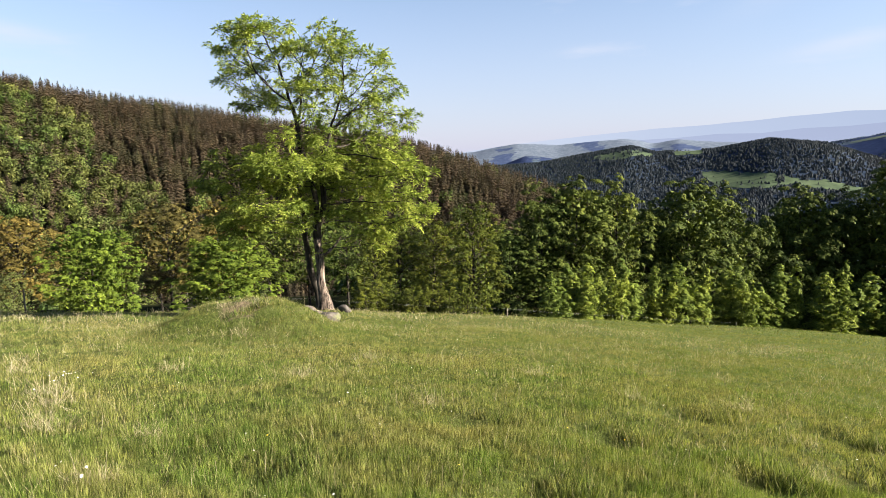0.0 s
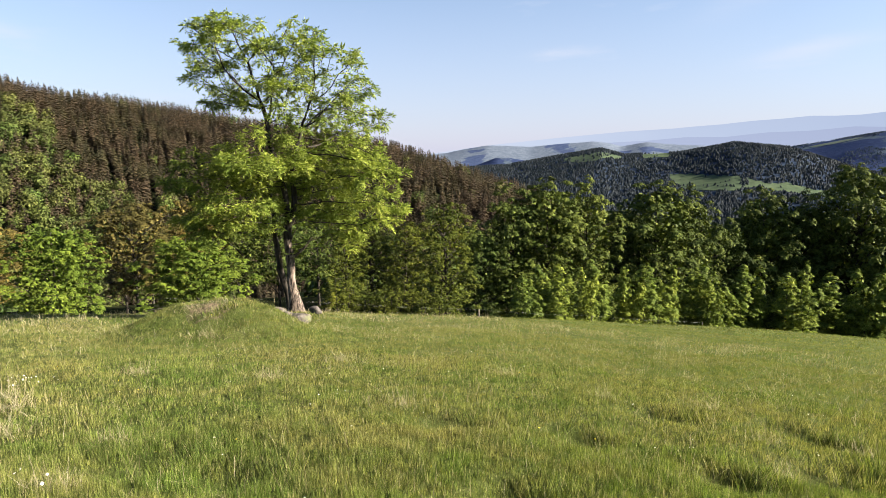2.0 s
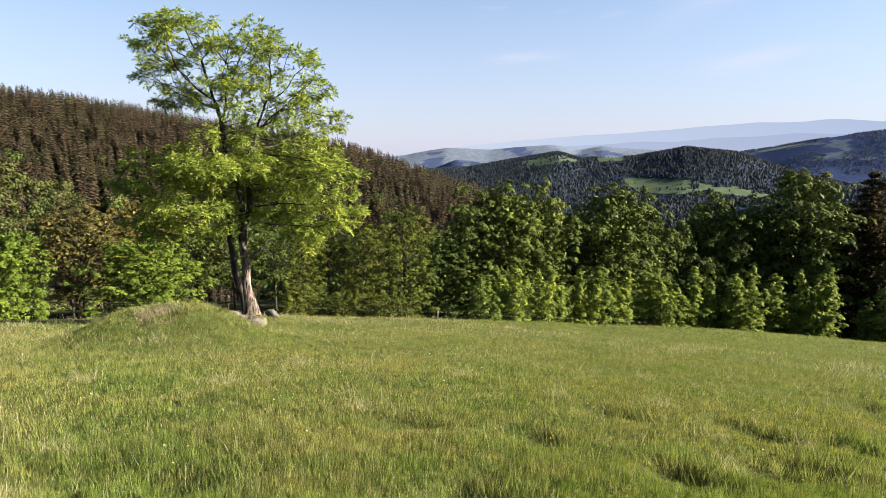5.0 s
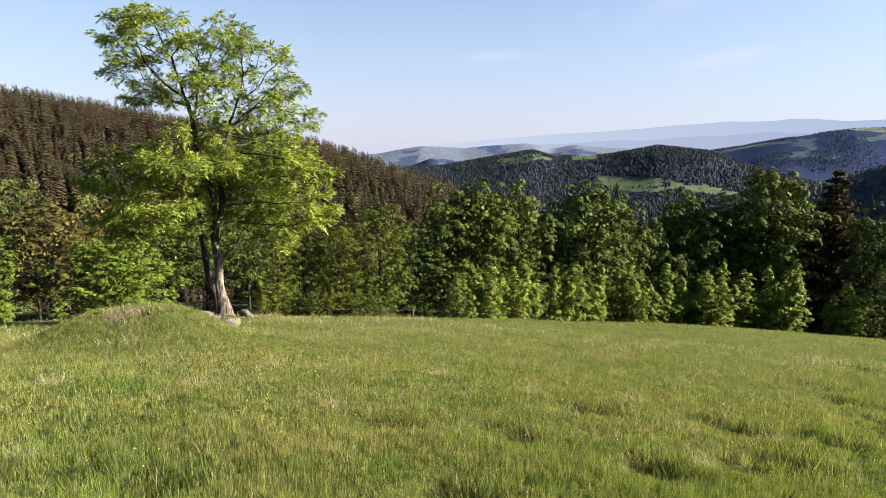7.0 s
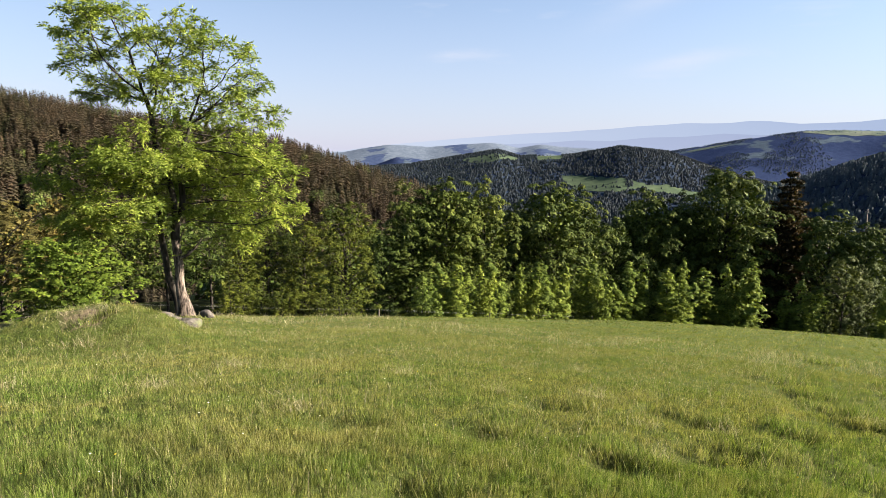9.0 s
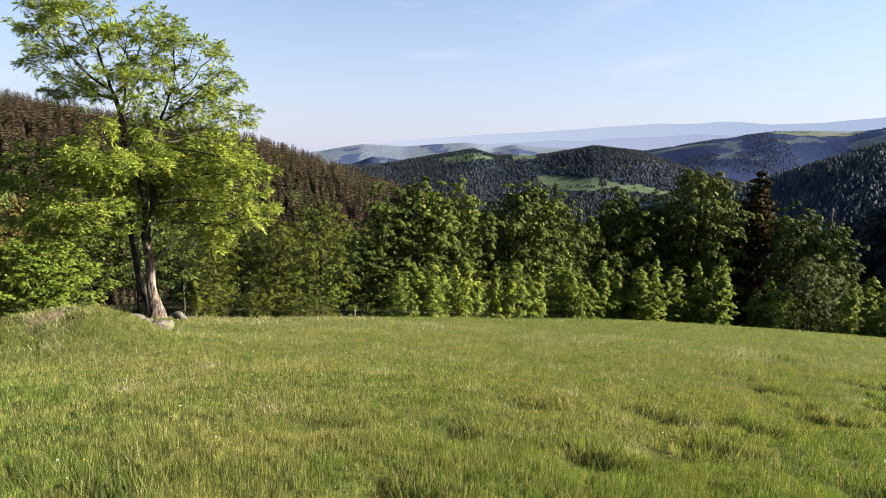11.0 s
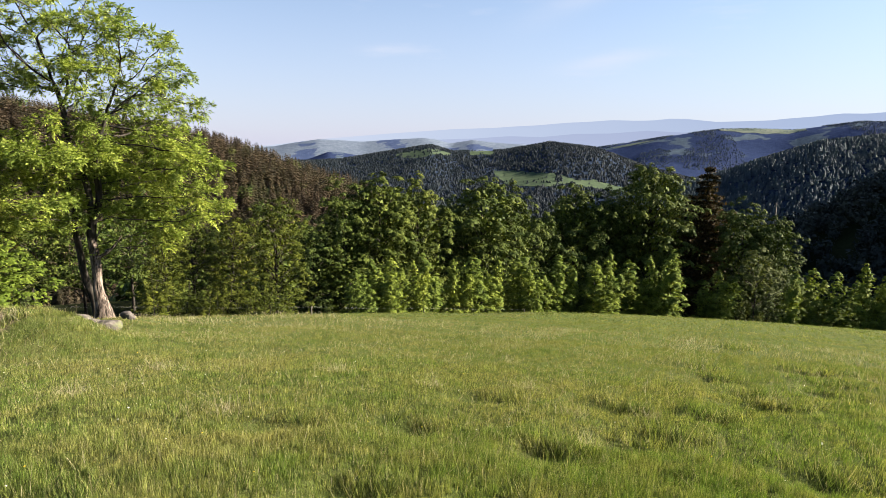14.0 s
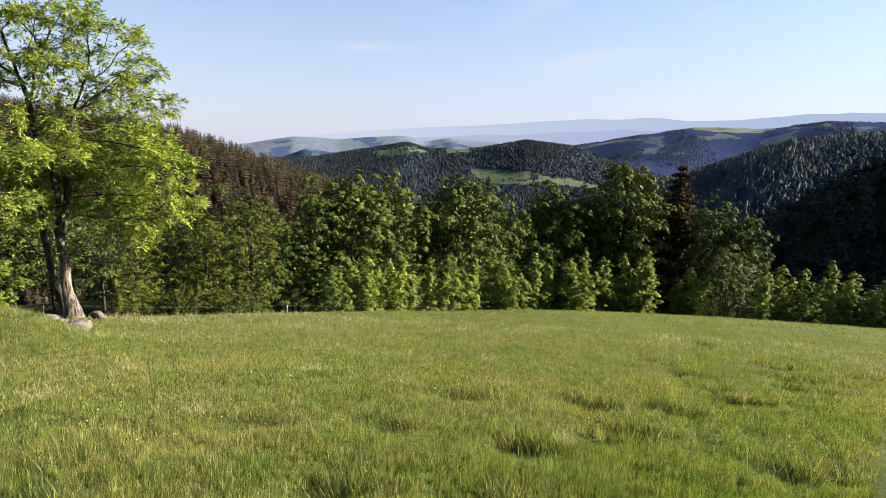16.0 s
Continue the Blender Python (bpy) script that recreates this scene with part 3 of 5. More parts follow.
def broad_meshes(seed, tall, wide, foot, boughs, each, leaves, size, shape=0.5, fan=1.1, droop=0.5, bark=M_BARK, leaf=M_BEECH, limbs=22, core=900, heads=3, dome=0.0, inner=0.66, high=0.18, plate=1.0):
    """Trunk mesh and crown mesh of a broadleaf tree: boughs that carry plates of leaf fans, with dark gaps between them, in a crown of several heads."""
    rng = np.random.default_rng(seed)
    turn = rng.uniform(0, 6.28, 4)

    def profile(h):
        return np.sin(np.pi * np.clip(h * (0.82 - high) + high, 0, 1)) ** shape * np.clip((1.04 - h) / 0.18, 0.2, 1) ** 0.5

    h = ((np.arange(boughs) + rng.uniform(0, 1, boughs)) / boughs) ** 0.84
    ang = np.arange(boughs) * 2.39996 + rng.normal(size=boughs) * 0.5
    reach = wide * profile(h) * (1 + 0.16 * np.sin(h * 9 + ang * 2 + turn[2]) + 0.14 * np.sin(ang * 3 - h * 11 + turn[3])) * rng.uniform(0.86, 1.1, boughs)
    # the heads give each side of the crown a height of its own
    cap = 1 - np.clip((h - 0.6) / 0.4, 0, 1) * np.clip(reach / wide * 2, 0, 1) * (0.08 * (0.5 + 0.5 * np.sin(ang * heads + turn[0])) + 0.04 * np.sin(ang * (heads + 2) + turn[1]))
    z = (foot + (1 - foot) * h * cap) * tall
    k = np.repeat(np.arange(boughs), each)
    n = len(k)
    hollow_to = inner * np.clip((1.02 - h[k]) / 0.25, 0.1, 1)
    run = np.sqrt(rng.uniform(hollow_to ** 2, 1.0, n))
    swing = rng.normal(size=n) * 0.65 * plate * fan / np.maximum(reach[k], 1.0)
    a = ang[k] + swing
    rad = reach[k] * run
    c = np.stack([rad * np.cos(a), rad * np.sin(a), z[k] - 0.10 * rad - 0.35 * (run - hollow_to) * fan + rng.normal(size=n) * 0.13 * fan], -1)
    out = np.stack([np.cos(a), np.sin(a), 0 * a], -1) + rng.normal(size=(n, 3)) * [0.3, 0.3, 0]
    out /= np.linalg.norm(out, axis=1, keepdims=True)
    tilt = droop * (0.35 + 0.65 * (run - hollow_to) / (1 - hollow_to)) + rng.normal(size=n) * 0.16 + dome * (0.55 - h[k])
    s = fan * rng.uniform(0.6, 1.3, n) * (0.6 + 0.4 * profile(h)[k])
    lv, lf = fans(c, out, s, tilt, leaves, size, rng)
    # larger inner leaves, which close the crown
    m = int(core)
    hh = rng.uniform(0, 0.93, m)
    pr = profile(hh) * wide * 0.64 * np.sqrt(rng.uniform(0.05, 1, m))
    aa = rng.uniform(0, 6.283, m)
    cv, cf = leaf_quads(np.stack([pr * np.cos(aa), pr * np.sin(aa), (foot + (1 - foot) * hh) * tall * 0.96 - 0.1 * pr], -1), size * 2.1, rng, 0.2, 1.3, None, 1.0, None, True)
    return crown_trunk(tall, c, rng, limbs, bark), fast_mesh("crown", np.concatenate([lv, cv]), np.concatenate([lf, cf + len(lv)]), [leaf])


def plume_meshes(seed, tall, wide, stems, sprays, leaves, size, fan=0.5, droop=0.2, leaf=M_BRUSH, core=300, taper=0.55):
    """A clump of upright leafy shoots, each with a pointed top of its own."""
    rng = np.random.default_rng(seed)
    a = np.arange(stems) * 2.39996 + rng.normal(size=stems) * 0.4
    off = wide * np.sqrt((np.arange(stems) + 0.2) / stems) * 0.75
    foot = np.stack([off * np.cos(a) * 0.55, off * np.sin(a) * 0.55, 0 * a - 0.3], -1)
    head = np.stack([off * np.cos(a), off * np.sin(a), tall * (1.0 - 0.32 * (off / wide) ** 1.2) * rng.uniform(0.80, 1.0, stems)], -1)
    head[0, 2] = tall
    k = rng.choice(stems, sprays, p=head[:, 2] / head[:, 2].sum())
    t = rng.uniform(0.02, 1.0, sprays)
    b = rng.uniform(0, 6.283, sprays)
    girth = wide * 0.55 * (np.clip(1.03 - t, 0, 1) ** taper) * np.clip(0.55 + t * 1.5, 0, 1) * (1 + 0.35 * np.sin(t * 17 + k * 2.0))
    rad = girth * np.sqrt(rng.uniform(0.15, 1, sprays))
    out = np.stack([np.cos(b), np.sin(b), 0 * b], -1)
    c = foot[k] + (head[k] - foot[k]) * t[:, None] + out * rad[:, None]
    lv, lf = fans(c, out, fan * rng.uniform(0.6, 1.4, sprays) * (1.15 - 0.5 * t), droop + rng.normal(size=sprays) * 0.3, leaves, size, rng)
    j, u = rng.integers(0, stems, core), rng.uniform(0, 0.85, core)
    cv, cf = leaf_quads(foot[j] + (head[j] - foot[j]) * u[:, None] + rng.normal(size=(core, 3)) * wide * 0.13, size * 1.7, rng, 0.2, 1.4, None, 1.0, None, True)
    paths = [(limb(foot[q], head[q] * [1, 1, 0.95], 0, 6), np.linspace(0.05, 0.01, 6)) for q in range(stems)]
    return fast_mesh("trunk", *tubes(paths, 5), [M_BARK], True), fast_mesh("crown", np.concatenate([lv, cv]), np.concatenate([lf, cf + len(lv)]), [leaf])


def spruce_meshes(seed, tall, wide, leaf=M_NEEDLE):
    rng = np.random.default_rng(seed)
    paths = [(limb((0, 0, -0.8), (0, 0, tall), 0, 6), np.linspace(tall * 0.014, 0.02, 6))]
    pts = []
    for z in np.arange(tall * 0.10, tall * 0.99, tall * 0.036):
        n = 7
        reach = wide * (1 - z / tall) ** 0.7 * rng.uniform(0.8, 1.1) + 0.15
        a0 = rng.uniform(0, 6.28)
        for k in range(n):
            a = a0 + k * 6.28 / n + rng.normal() * 0.2
            L = reach * rng.uniform(0.5, 1.2)
            tip = (L * math.cos(a), L * math.sin(a), z - 0.22 * L + 0.08 * L)
            paths.append((limb((0, 0, z), tip, -0.12 * L, 4), np.linspace(0.035, 0.01, 4)))
            m = int(14 + 36 * L)
            t = rng.uniform(0.12, 1.0, m)
            w = 0.33 * (1.1 - t) * L + 0.08
            p = np.outer(t, tip) + np.array([0, 0, z]) * (1 - t)[:, None]
            p += np.stack([-math.sin(a) * rng.normal(size=m) * w, math.cos(a) * rng.normal(size=m) * w, -np.abs(rng.normal(size=m)) * 0.22 - 0.1 * np.sin(t * 3.1) * L], -1)
            pts.append(p)
    tv, tf = tubes(paths, 5)
    lv, lf = leaf_quads(np.concatenate(pts), 0.26, rng, 0.3, 2.0)
    return fast_mesh("trunk", tv, tf, [M_BARK], True), fast_mesh("crown", lv, lf, [leaf])


def tree_of(meshes, name, label, group, m, category="tree"):
    ob = empty(name, m)
    part("trunk", meshes[0], ob)
    part("crown", meshes[1], ob)
    return tagged(ob, label, category, group)


STOCK = {}


def plant(kind, az, r, top, wide=1.0):
    """Sets a tree of a kind so that its foot stands on the land and its top reaches an elevation."""
    first, tall = STOCK[kind]
    x, y = polar(az, r)
    z = ground(x, y)
    h = r * math.tan(radians(top)) + EYE - z
    s = h / tall
    m = Matrix.LocRotScale((x, y, z), Euler((0, 0, radians((az * 97.3 + r * 31.7) % 360))), (s * wide, s * wide, s))
    ob = copy_thing(first, Matrix.Identity(4)) if first["used"] else first
    first["used"] = 1
    ob.matrix_basis = m
    return ob


def stock(kind, tall, meshes, name, label, group, category="tree"):
    ob = tree_of(meshes, name, label, group, Matrix.Identity(4), category)
    ob["used"] = 0
    STOCK[kind] = (ob, tall)


EDGE = "trees along the forest edge"
stock("beech_a", 24, broad_meshes(11, 24, 7.2, 0.04, 112, 4, 66, 0.21, 0.5, 1.05, 0.35, limbs=40, core=5200), "beech_tree", "tall dark green beech with layered boughs at the forest edge", EDGE)
stock("beech_b", 24, broad_meshes(12, 24, 6.3, 0.04, 106, 4, 66, 0.20, 0.45, 0.95, 0.35, limbs=40, core=4800, heads=2), "beech_tree", "slender green beech with drooping boughs at the forest edge", EDGE)
stock("beech_c", 24, broad_meshes(13, 24, 7.6, 0.05, 118, 4, 66, 0.21, 0.5, 1.1, 0.35, limbs=40, core=5600, heads=4), "beech_tree", "broad beech in full green leaf at the forest edge", EDGE)
stock("inner", 24, broad_meshes(19, 24, 6.5, 0.42, 40, 3, 46, 0.25, 0.5, 1.4, 0.35, limbs=10, core=1000), "beech_tree", "shaded beech standing within the forest", EDGE)
stock("gold", 16, broad_meshes(14, 16, 3.8, 0.02, 84, 4, 60, 0.13, 0.5, 0.74, 0.1, leaf=M_GOLD, limbs=45, core=2400), "hornbeam_tree", "yellowish green tree with fine leaves behind the fence", EDGE)
stock("maple", 9, broad_meshes(15, 9, 4.0, 0.02, 270, 2, 50, 0.115, 0.42, 0.42, 0.45, leaf=M_MAPLE, limbs=10, core=4000, dome=0.5, inner=0.84), "maple_tree", "bright green bushy maple beside the meadow", EDGE)
stock("brown", 14, broad_meshes(16, 14, 4.8, 0.34, 120, 3, 62, 0.13, 0.5, 0.68, 0.3, leaf=M_BROWN, limbs=30, core=2000), "copper_tree", "bronze-brown broadleaf tree behind the green maples", EDGE)
stock("willow", 12, broad_meshes(17, 12, 3.9, 0.02, 130, 3, 36, 0.14, 0.5, 0.58, 0.5, leaf=M_WILLOW, limbs=12, heads=4), "willow_tree", "pale grey-green willow at the forest edge", EDGE)
stock("spruce", 25, spruce_meshes(18, 25, 8.2), "spruce_tree", "dark spruce with reddish brown tips among beeches", EDGE)
SHRUB = "shrubs before the forest"
stock("brush_a", 8, plume_meshes(21, 8, 3.1, 4, 230, 56, 0.14, 0.52, 0.35, core=900), "hazel_shrub", "sunlit young hazel with fresh green leaves", SHRUB, "shrub")
stock("brush_b", 8, plume_meshes(22, 8, 2.4, 2, 190, 56, 0.14, 0.50, 0.35, core=800), "hazel_shrub", "upright young hazel in fresh leaf", SHRUB, "shrub")
stock("brush_d", 8, plume_meshes(24, 8, 2.8, 3, 220, 56, 0.14, 0.52, 0.35, core=900), "hazel_shrub", "young hazel with pointed top in fresh leaf", SHRUB, "shrub")
stock("brush_c", 6, plume_meshes(23, 6, 2.3, 9, 300, 40, 0.10, 0.42, -0.35, M_GOLD, taper=0.6), "juniper_shrub", "yellowish green fine-leaved shrub behind the wire fence", SHRUB, "shrub")

# bearing, distance, elevation of the top, breadth
for kind, az, r, top, wide in (
    ("gold", 3.0, 52, -4.05, 0.95), ("gold", -0.8, 56, -5.6, 1.0), ("beech_b", 6.2, 64, -6.6, 1.0), ("beech_b", 9.2, 66, -3.3, 0.9), ("beech_a", 12.3, 68, -2.0, 0.95),
    ("beech_b", 15.8, 71, -2.6, 0.85), ("beech_c", 18.7, 82, -4.4, 0.9), ("beech_a", 21.8, 79, -2.2, 0.95), ("beech_b", 24.6, 83, -3.3, 0.85),
    ("beech_c", 27.4, 92, -5.4, 0.8), ("beech_a", 30.3, 97, -2.75, 0.85), ("beech_b", 33.2, 102, -3.6, 0.8), ("beech_c", 36.8, 103, -0.35, 0.85),
    ("spruce", 41.3, 108, -1.0, 1.0), ("beech_b", 44.3, 104, -4.1, 0.9), ("beech_a", 46.6, 104, -4.9, 0.8), ("willow", 45.6, 92, -8.0, 0.9),
    ("brown", -34.8, 56, -4.0, 1.1), ("maple", -30.0, 43, -5.0, 0.95), ("brown", -24.2, 58, -3.4, 1.05), ("maple", -19.8, 50, -6.4, 1.2), ("brown", -19.4, 62, -3.3, 0.8),
    ("gold", -6.4, 50, -6.4, 0.9), ("gold", -4.0, 53, -6.0, 1.0), ("brown", -39.5, 56, -3.6, 1.1), ("willow", -35.4, 41, -8.2, 0.85), ("maple", -42, 44, -6, 1.0), ("inner", -12.5, 60, -5.0, 1.0), ("inner", -9.0, 63, -5.0, 1.0), ("inner", -15.5, 60, -5.0, 0.9), ("inner", -25.0, 62, -5.0, 0.9),
):
    plant(kind, az, r, top, wide)
# the second rank, which closes the gaps
for az, r, top in ((-28, 70, -5.5), (-23, 74, -6), (-16, 72, -6), (-11, 72, -6.5), (-6, 70, -7), (-2, 74, -7), (1.5, 78, -7), (5.5, 82, -6.6), (8, 84, -6), (11, 86, -5), (14, 88, -4.6),
                   (17.5, 96, -5.0), (20.5, 98, -5.2), (23.6, 102, -5.2), (26, 106, -6.2), (28.5, 108, -5.8), (31.8, 112, -5), (35, 116, -4.6), (39.5, 118, -3.4), (43, 120, -4.6), (38.5, 112, -4.5), (25.5, 93, -7), (28.8, 99, -6.5), (31.8, 103, -5.5), (34.8, 108, -4.2), (29.6, 104, -4.8), (33.0, 110, -4.4), (26.8, 97, -6.0)):
    plant("inner", az, r, top, 1.05)
for k, (az, top) in enumerate(((10.2, -11.2), (11.8, -10.4), (13.6, -10.0), (15.4, -10.4), (17.3, -9.9), (19.2, -10.2), (21.1, -9.75), (23.1, -10.1),
                                (25.0, -9.6), (26.9, -10.2), (28.4, -9.8), (30.5, -9.5), (32.2, -9.9), (33.4, -9.05), (35.4, -9.7), (37.2, -9.2), (39.0, -8.6), (41.4, -11.0), (43.4, -10.0),
                                (47.9, -9.6), (49.8, -9.05), (51.6, -9.3), (53.3, -8.5), (55.0, -9.1), (56.8, -8.5), (58.6, -8.8), (60.4, -8.4))):
    plant(("brush_a", "brush_b", "brush_d")[k * 7 % 3], az + 0.4 * math.sin(k * 2.7), float(np.interp(az, AZ_FAR, R_EDGE)) + 11 + 2.5 * math.sin(k * 1.9), top, 1.1 + 0.25 * math.sin(k * 3.3))
for k, (az, top) in enumerate(((-7.2, -10.4), (-5.9, -11.3), (-4.3, -11.5), (-2.7, -12.0), (-1.1, -11.5), (0.6, -12.1), (2.3, -11.9))):
    plant("brush_c", az, 38 + (k % 3), top, 1.2)


# ---------------------------------------------------------------- woods on the hills
def cone_tree(tiers, sides, wide, rng, ragged=0.3):
    """A conifer one metre tall: skirts of drooping boughs, one above the other, with jagged hems."""
    vs, fs, base = [], [], 0
    for k in range(tiers):
        t = k / tiers
        top = min(1.0, 0.12 + 0.88 * (t + 1.75 / tiers)) if k < tiers - 1 else 1.04
        low = 0.06 + 0.88 * t
        a = np.linspace(0, 2 * np.pi, sides, endpoint=False) + rng.uniform(0, 6.28)
        r = wide * (1 - t) ** 0.75 * (1 + ragged * rng.choice([-1.0, 0.6], sides) + rng.normal(size=sides) * ragged * 0.4) + 0.012
        lean = rng.normal(size=2) * 0.012
        vs.append(np.concatenate([[[lean[0], lean[1], top]], np.stack([r * np.cos(a) + lean[0], r * np.sin(a) + lean[1], low + rng.normal(size=sides) * 0.10 / tiers], -1)]))
        j = np.arange(sides)
        fs.append(np.stack([0 * j, 1 + j, 1 + (j + 1) % sides], -1) + base)
        base += sides + 1
    return np.concatenate(vs), np.concatenate(fs)


def spray_tree(sprays, wide, rng, broad=1.0):
    """A rough conifer one metre tall: loose drooping sprays round a stem."""
    t = (np.arange(sprays) + rng.uniform(0, 1, sprays)) / sprays
    t = 0.04 + 0.93 * t ** 1.15
    a = np.arange(sprays) * 2.39996 + rng.normal(size=sprays) * 0.4
    L = wide * (1 - t) ** 0.55 * rng.uniform(0.6, 1.3, sprays) + 0.015
    out = np.stack([np.cos(a), np.sin(a), 0 * a], -1)
    lat = np.stack([-np.sin(a), np.cos(a), 0 * a], -1)
    root = np.stack([0 * t, 0 * t, t + 0.06 * (1.15 - t)], -1)
    tip = out * L[:, None] + np.stack([0 * t, 0 * t, t - 0.30 * L], -1)
    mid = root * 0.4 + tip * 0.6
    w = (L * broad * rng.uniform(0.5, 0.85, sprays))[:, None]
    sag = np.array([0, 0, -0.022])
    v = np.stack([root, mid + lat * w + sag, tip, mid - lat * w + sag], 1).reshape(-1, 3)
    k = np.arange(sprays)[:, None] * 4
    top = len(v)
    v = np.concatenate([v, [[0.012, 0, 0.9], [-0.006, 0.011, 0.9], [-0.006, -0.011, 0.9], [0, 0, 1.03]]])
    f = np.concatenate([k + [0, 1, 2], k + [0, 2, 3]]).reshape(-1, 3)
    return v, np.concatenate([f, [[top, top + 1, top + 3], [top + 1, top + 2, top + 3], [top + 2, top, top + 3]]])


def round_tree(n, rng, size, lobes=7):
    """A rough broadleaf crown one metre tall, of loose leaf clumps."""
    mid = rng.normal(size=(lobes, 3))
    mid = mid / np.linalg.norm(mid, axis=1, keepdims=True) * [0.15, 0.15, 0.27] + [0, 0, 0.52]
    k = rng.integers(0, lobes, n)
    u = rng.normal(size=(n, 3))
    u /= np.linalg.norm(u, axis=1, keepdims=True)
    c = mid[k] + u * [0.14, 0.14, 0.16] * rng.uniform(0.7, 1.1, (n, 1))
    return leaf_quads(c, size, rng, 0.2, 1.5, u * 1.3 + (c - [0, 0, 0.5]) * 1.5, 0.45, u + [0, 0, -0.5], True)


def scatter(name, label, kinds, x, y, tall, mat, seed, broad=1.0):
    """Many trees as one mesh."""
    rng = np.random.default_rng(seed)
    z = land(x, y)[0]
    vs, fs, base = [], [], 0
    pick = rng.integers(0, len(kinds), len(x))
    for k, (v, f) in enumerate(kinds):
        on = np.where(pick == k)[0]
        a = rng.uniform(0, 6.28, len(on))
        s = tall * rng.uniform(0.7, 1.2, len(on))
        w = s * broad * rng.uniform(0.85, 1.2, len(on))
        px = w[:, None] * (np.cos(a)[:, None] * v[:, 0] - np.sin(a)[:, None] * v[:, 1]) + x[on][:, None]
        py = w[:, None] * (np.sin(a)[:, None] * v[:, 0] + np.cos(a)[:, None] * v[:, 1]) + y[on][:, None]
        pz = s[:, None] * v[:, 2] + z[on][:, None] - 0.5
        vs.append(np.stack([px, py, pz], -1).reshape(-1, 3))
        fs.append((base + f[None] + (np.arange(len(on)) * len(v))[:, None, None]).reshape(-1, 3))
        base += len(on) * len(v)
    me = fast_mesh(name, np.concatenate(vs), np.concatenate(fs), [mat])
    return tagged(part(name, me), label, "forest", kind="stuff")


def spread(n, a0, a1, r0, r1, seed):
    rng = np.random.default_rng(seed)
    a = np.radians(rng.uniform(a0, a1, n))
    r = np.sqrt(rng.uniform(r0 * r0, r1 * r1, n))
    return r * np.sin(a), r * np.cos(a)


CR = np.random.default_rng(3)
CONES = [spray_tree(30, 0.175, CR, 0.8) for _ in range(7)]
TALL = [round_tree(320, CR, 0.050, 11) for _ in range(4)]
SMALL = [cone_tree(2, 5, 0.21, CR) for _ in range(5)]
DENSE = [round_tree(900, CR, 0.021, 12) for _ in range(2)]
FINE = [round_tree(240, CR, 0.065) for _ in range(3)]
ROUNDFAR = [round_tree(90, CR, 0.085) for _ in range(4)]
SPIRES = [cone_tree(4, 6, 0.17, CR, 0.35) for _ in range(5)]

x, y = spread(13500, -46, 20, 170, 640, 31)
h, lay = land(x, y)
r, az = np.hypot(x, y), np.degrees(np.arctan2(x, y))
left = (lay == 2) & (r < np.interp(az, HILLS["left"][2], HILLS["left"][3]) + 25)
low = (r < 430 + 50 * wave(x, y, 60.0, 0.5) + np.clip(-az - 22, 0, 14) * 9) & left
mixed = low & (RNG.uniform(size=len(x)) < np.interp(az, [-30, -22, -16, -8], [0.34, 0.26, 0.06, 0.03])) | (left & (RNG.uniform(size=len(x)) < 0.006))
scatter("conifer_forest", "dark brown spruce forest on the hillside", CONES, x[left & ~mixed], y[left & ~mixed], 14, M_RIDGE, 1, 1.1)
scatter("mixed_forest", "green broadleaf trees on the lower hillside", TALL, x[mixed], y[mixed], 16, M_RIDGEGREEN, 2, 1.15)
x, y = spread(5200, -10, 62, 60, 300, 36)
h, lay = land(x, y)
r, az = np.hypot(x, y), np.degrees(np.arctan2(x, y))
on = (lay == 1) & (r > np.interp(az, AZ_FAR, R_EDGE) + 48) & (r > 112)
bare = on & (az > 14) & (az < 40) & (r > 125) & (np.cumsum(on) > 420)
scatter("valley_forest", "dark green broadleaf forest falling into the valley", FINE, np.concatenate([x[on][:300], x[bare][:340]]), np.concatenate([y[on][:300], y[bare][:340]]), 15, M_BEECH, 7, 1.1)
x, y = spread(1500, -46, 62, 40, 150, 37)
h, lay = land(x, y)
r, az = np.hypot(x, y), np.degrees(np.arctan2(x, y))
gap = r - np.interp(az, AZ_FAR, R_EDGE)
on = (lay == 1) & (gap > 30) & (gap < 62) & (az > 7)
scatter("inner_forest", "dense shaded broadleaf wood behind the forest edge", DENSE, x[on][:110], y[on][:110], 10.5, M_BEECH, 8, 1.25)
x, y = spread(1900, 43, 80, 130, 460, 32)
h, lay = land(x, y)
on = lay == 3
scatter("shaded_forest", "forested hill with its shade put into dark leaf colours", ROUNDFAR, x[on], y[on], 13, M_DARKWOOD, 3, 1.0)
x, y = spread(11500, 33, 60, 560, 1200, 33)
h, lay = land(x, y)
on = lay == 4
scatter("spruce_forest", "dark spruce forest on a distant slope, tinted blue for haze", SPIRES, x[on], y[on], 7, M_BLUEWOOD, 4, 2.2)
x, y = spread(25000, -2, 40, 950, 2230, 34)
h, lay = land(x, y)
r, az = np.hypot(x, y), np.degrees(np.arctan2(x, y))
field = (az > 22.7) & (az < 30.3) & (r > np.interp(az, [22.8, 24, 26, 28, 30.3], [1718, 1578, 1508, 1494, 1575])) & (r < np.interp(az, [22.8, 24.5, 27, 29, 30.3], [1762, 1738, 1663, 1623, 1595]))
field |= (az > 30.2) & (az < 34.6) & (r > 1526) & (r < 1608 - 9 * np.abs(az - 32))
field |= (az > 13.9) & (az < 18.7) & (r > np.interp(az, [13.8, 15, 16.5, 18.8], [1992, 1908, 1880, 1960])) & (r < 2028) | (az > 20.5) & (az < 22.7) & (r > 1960)
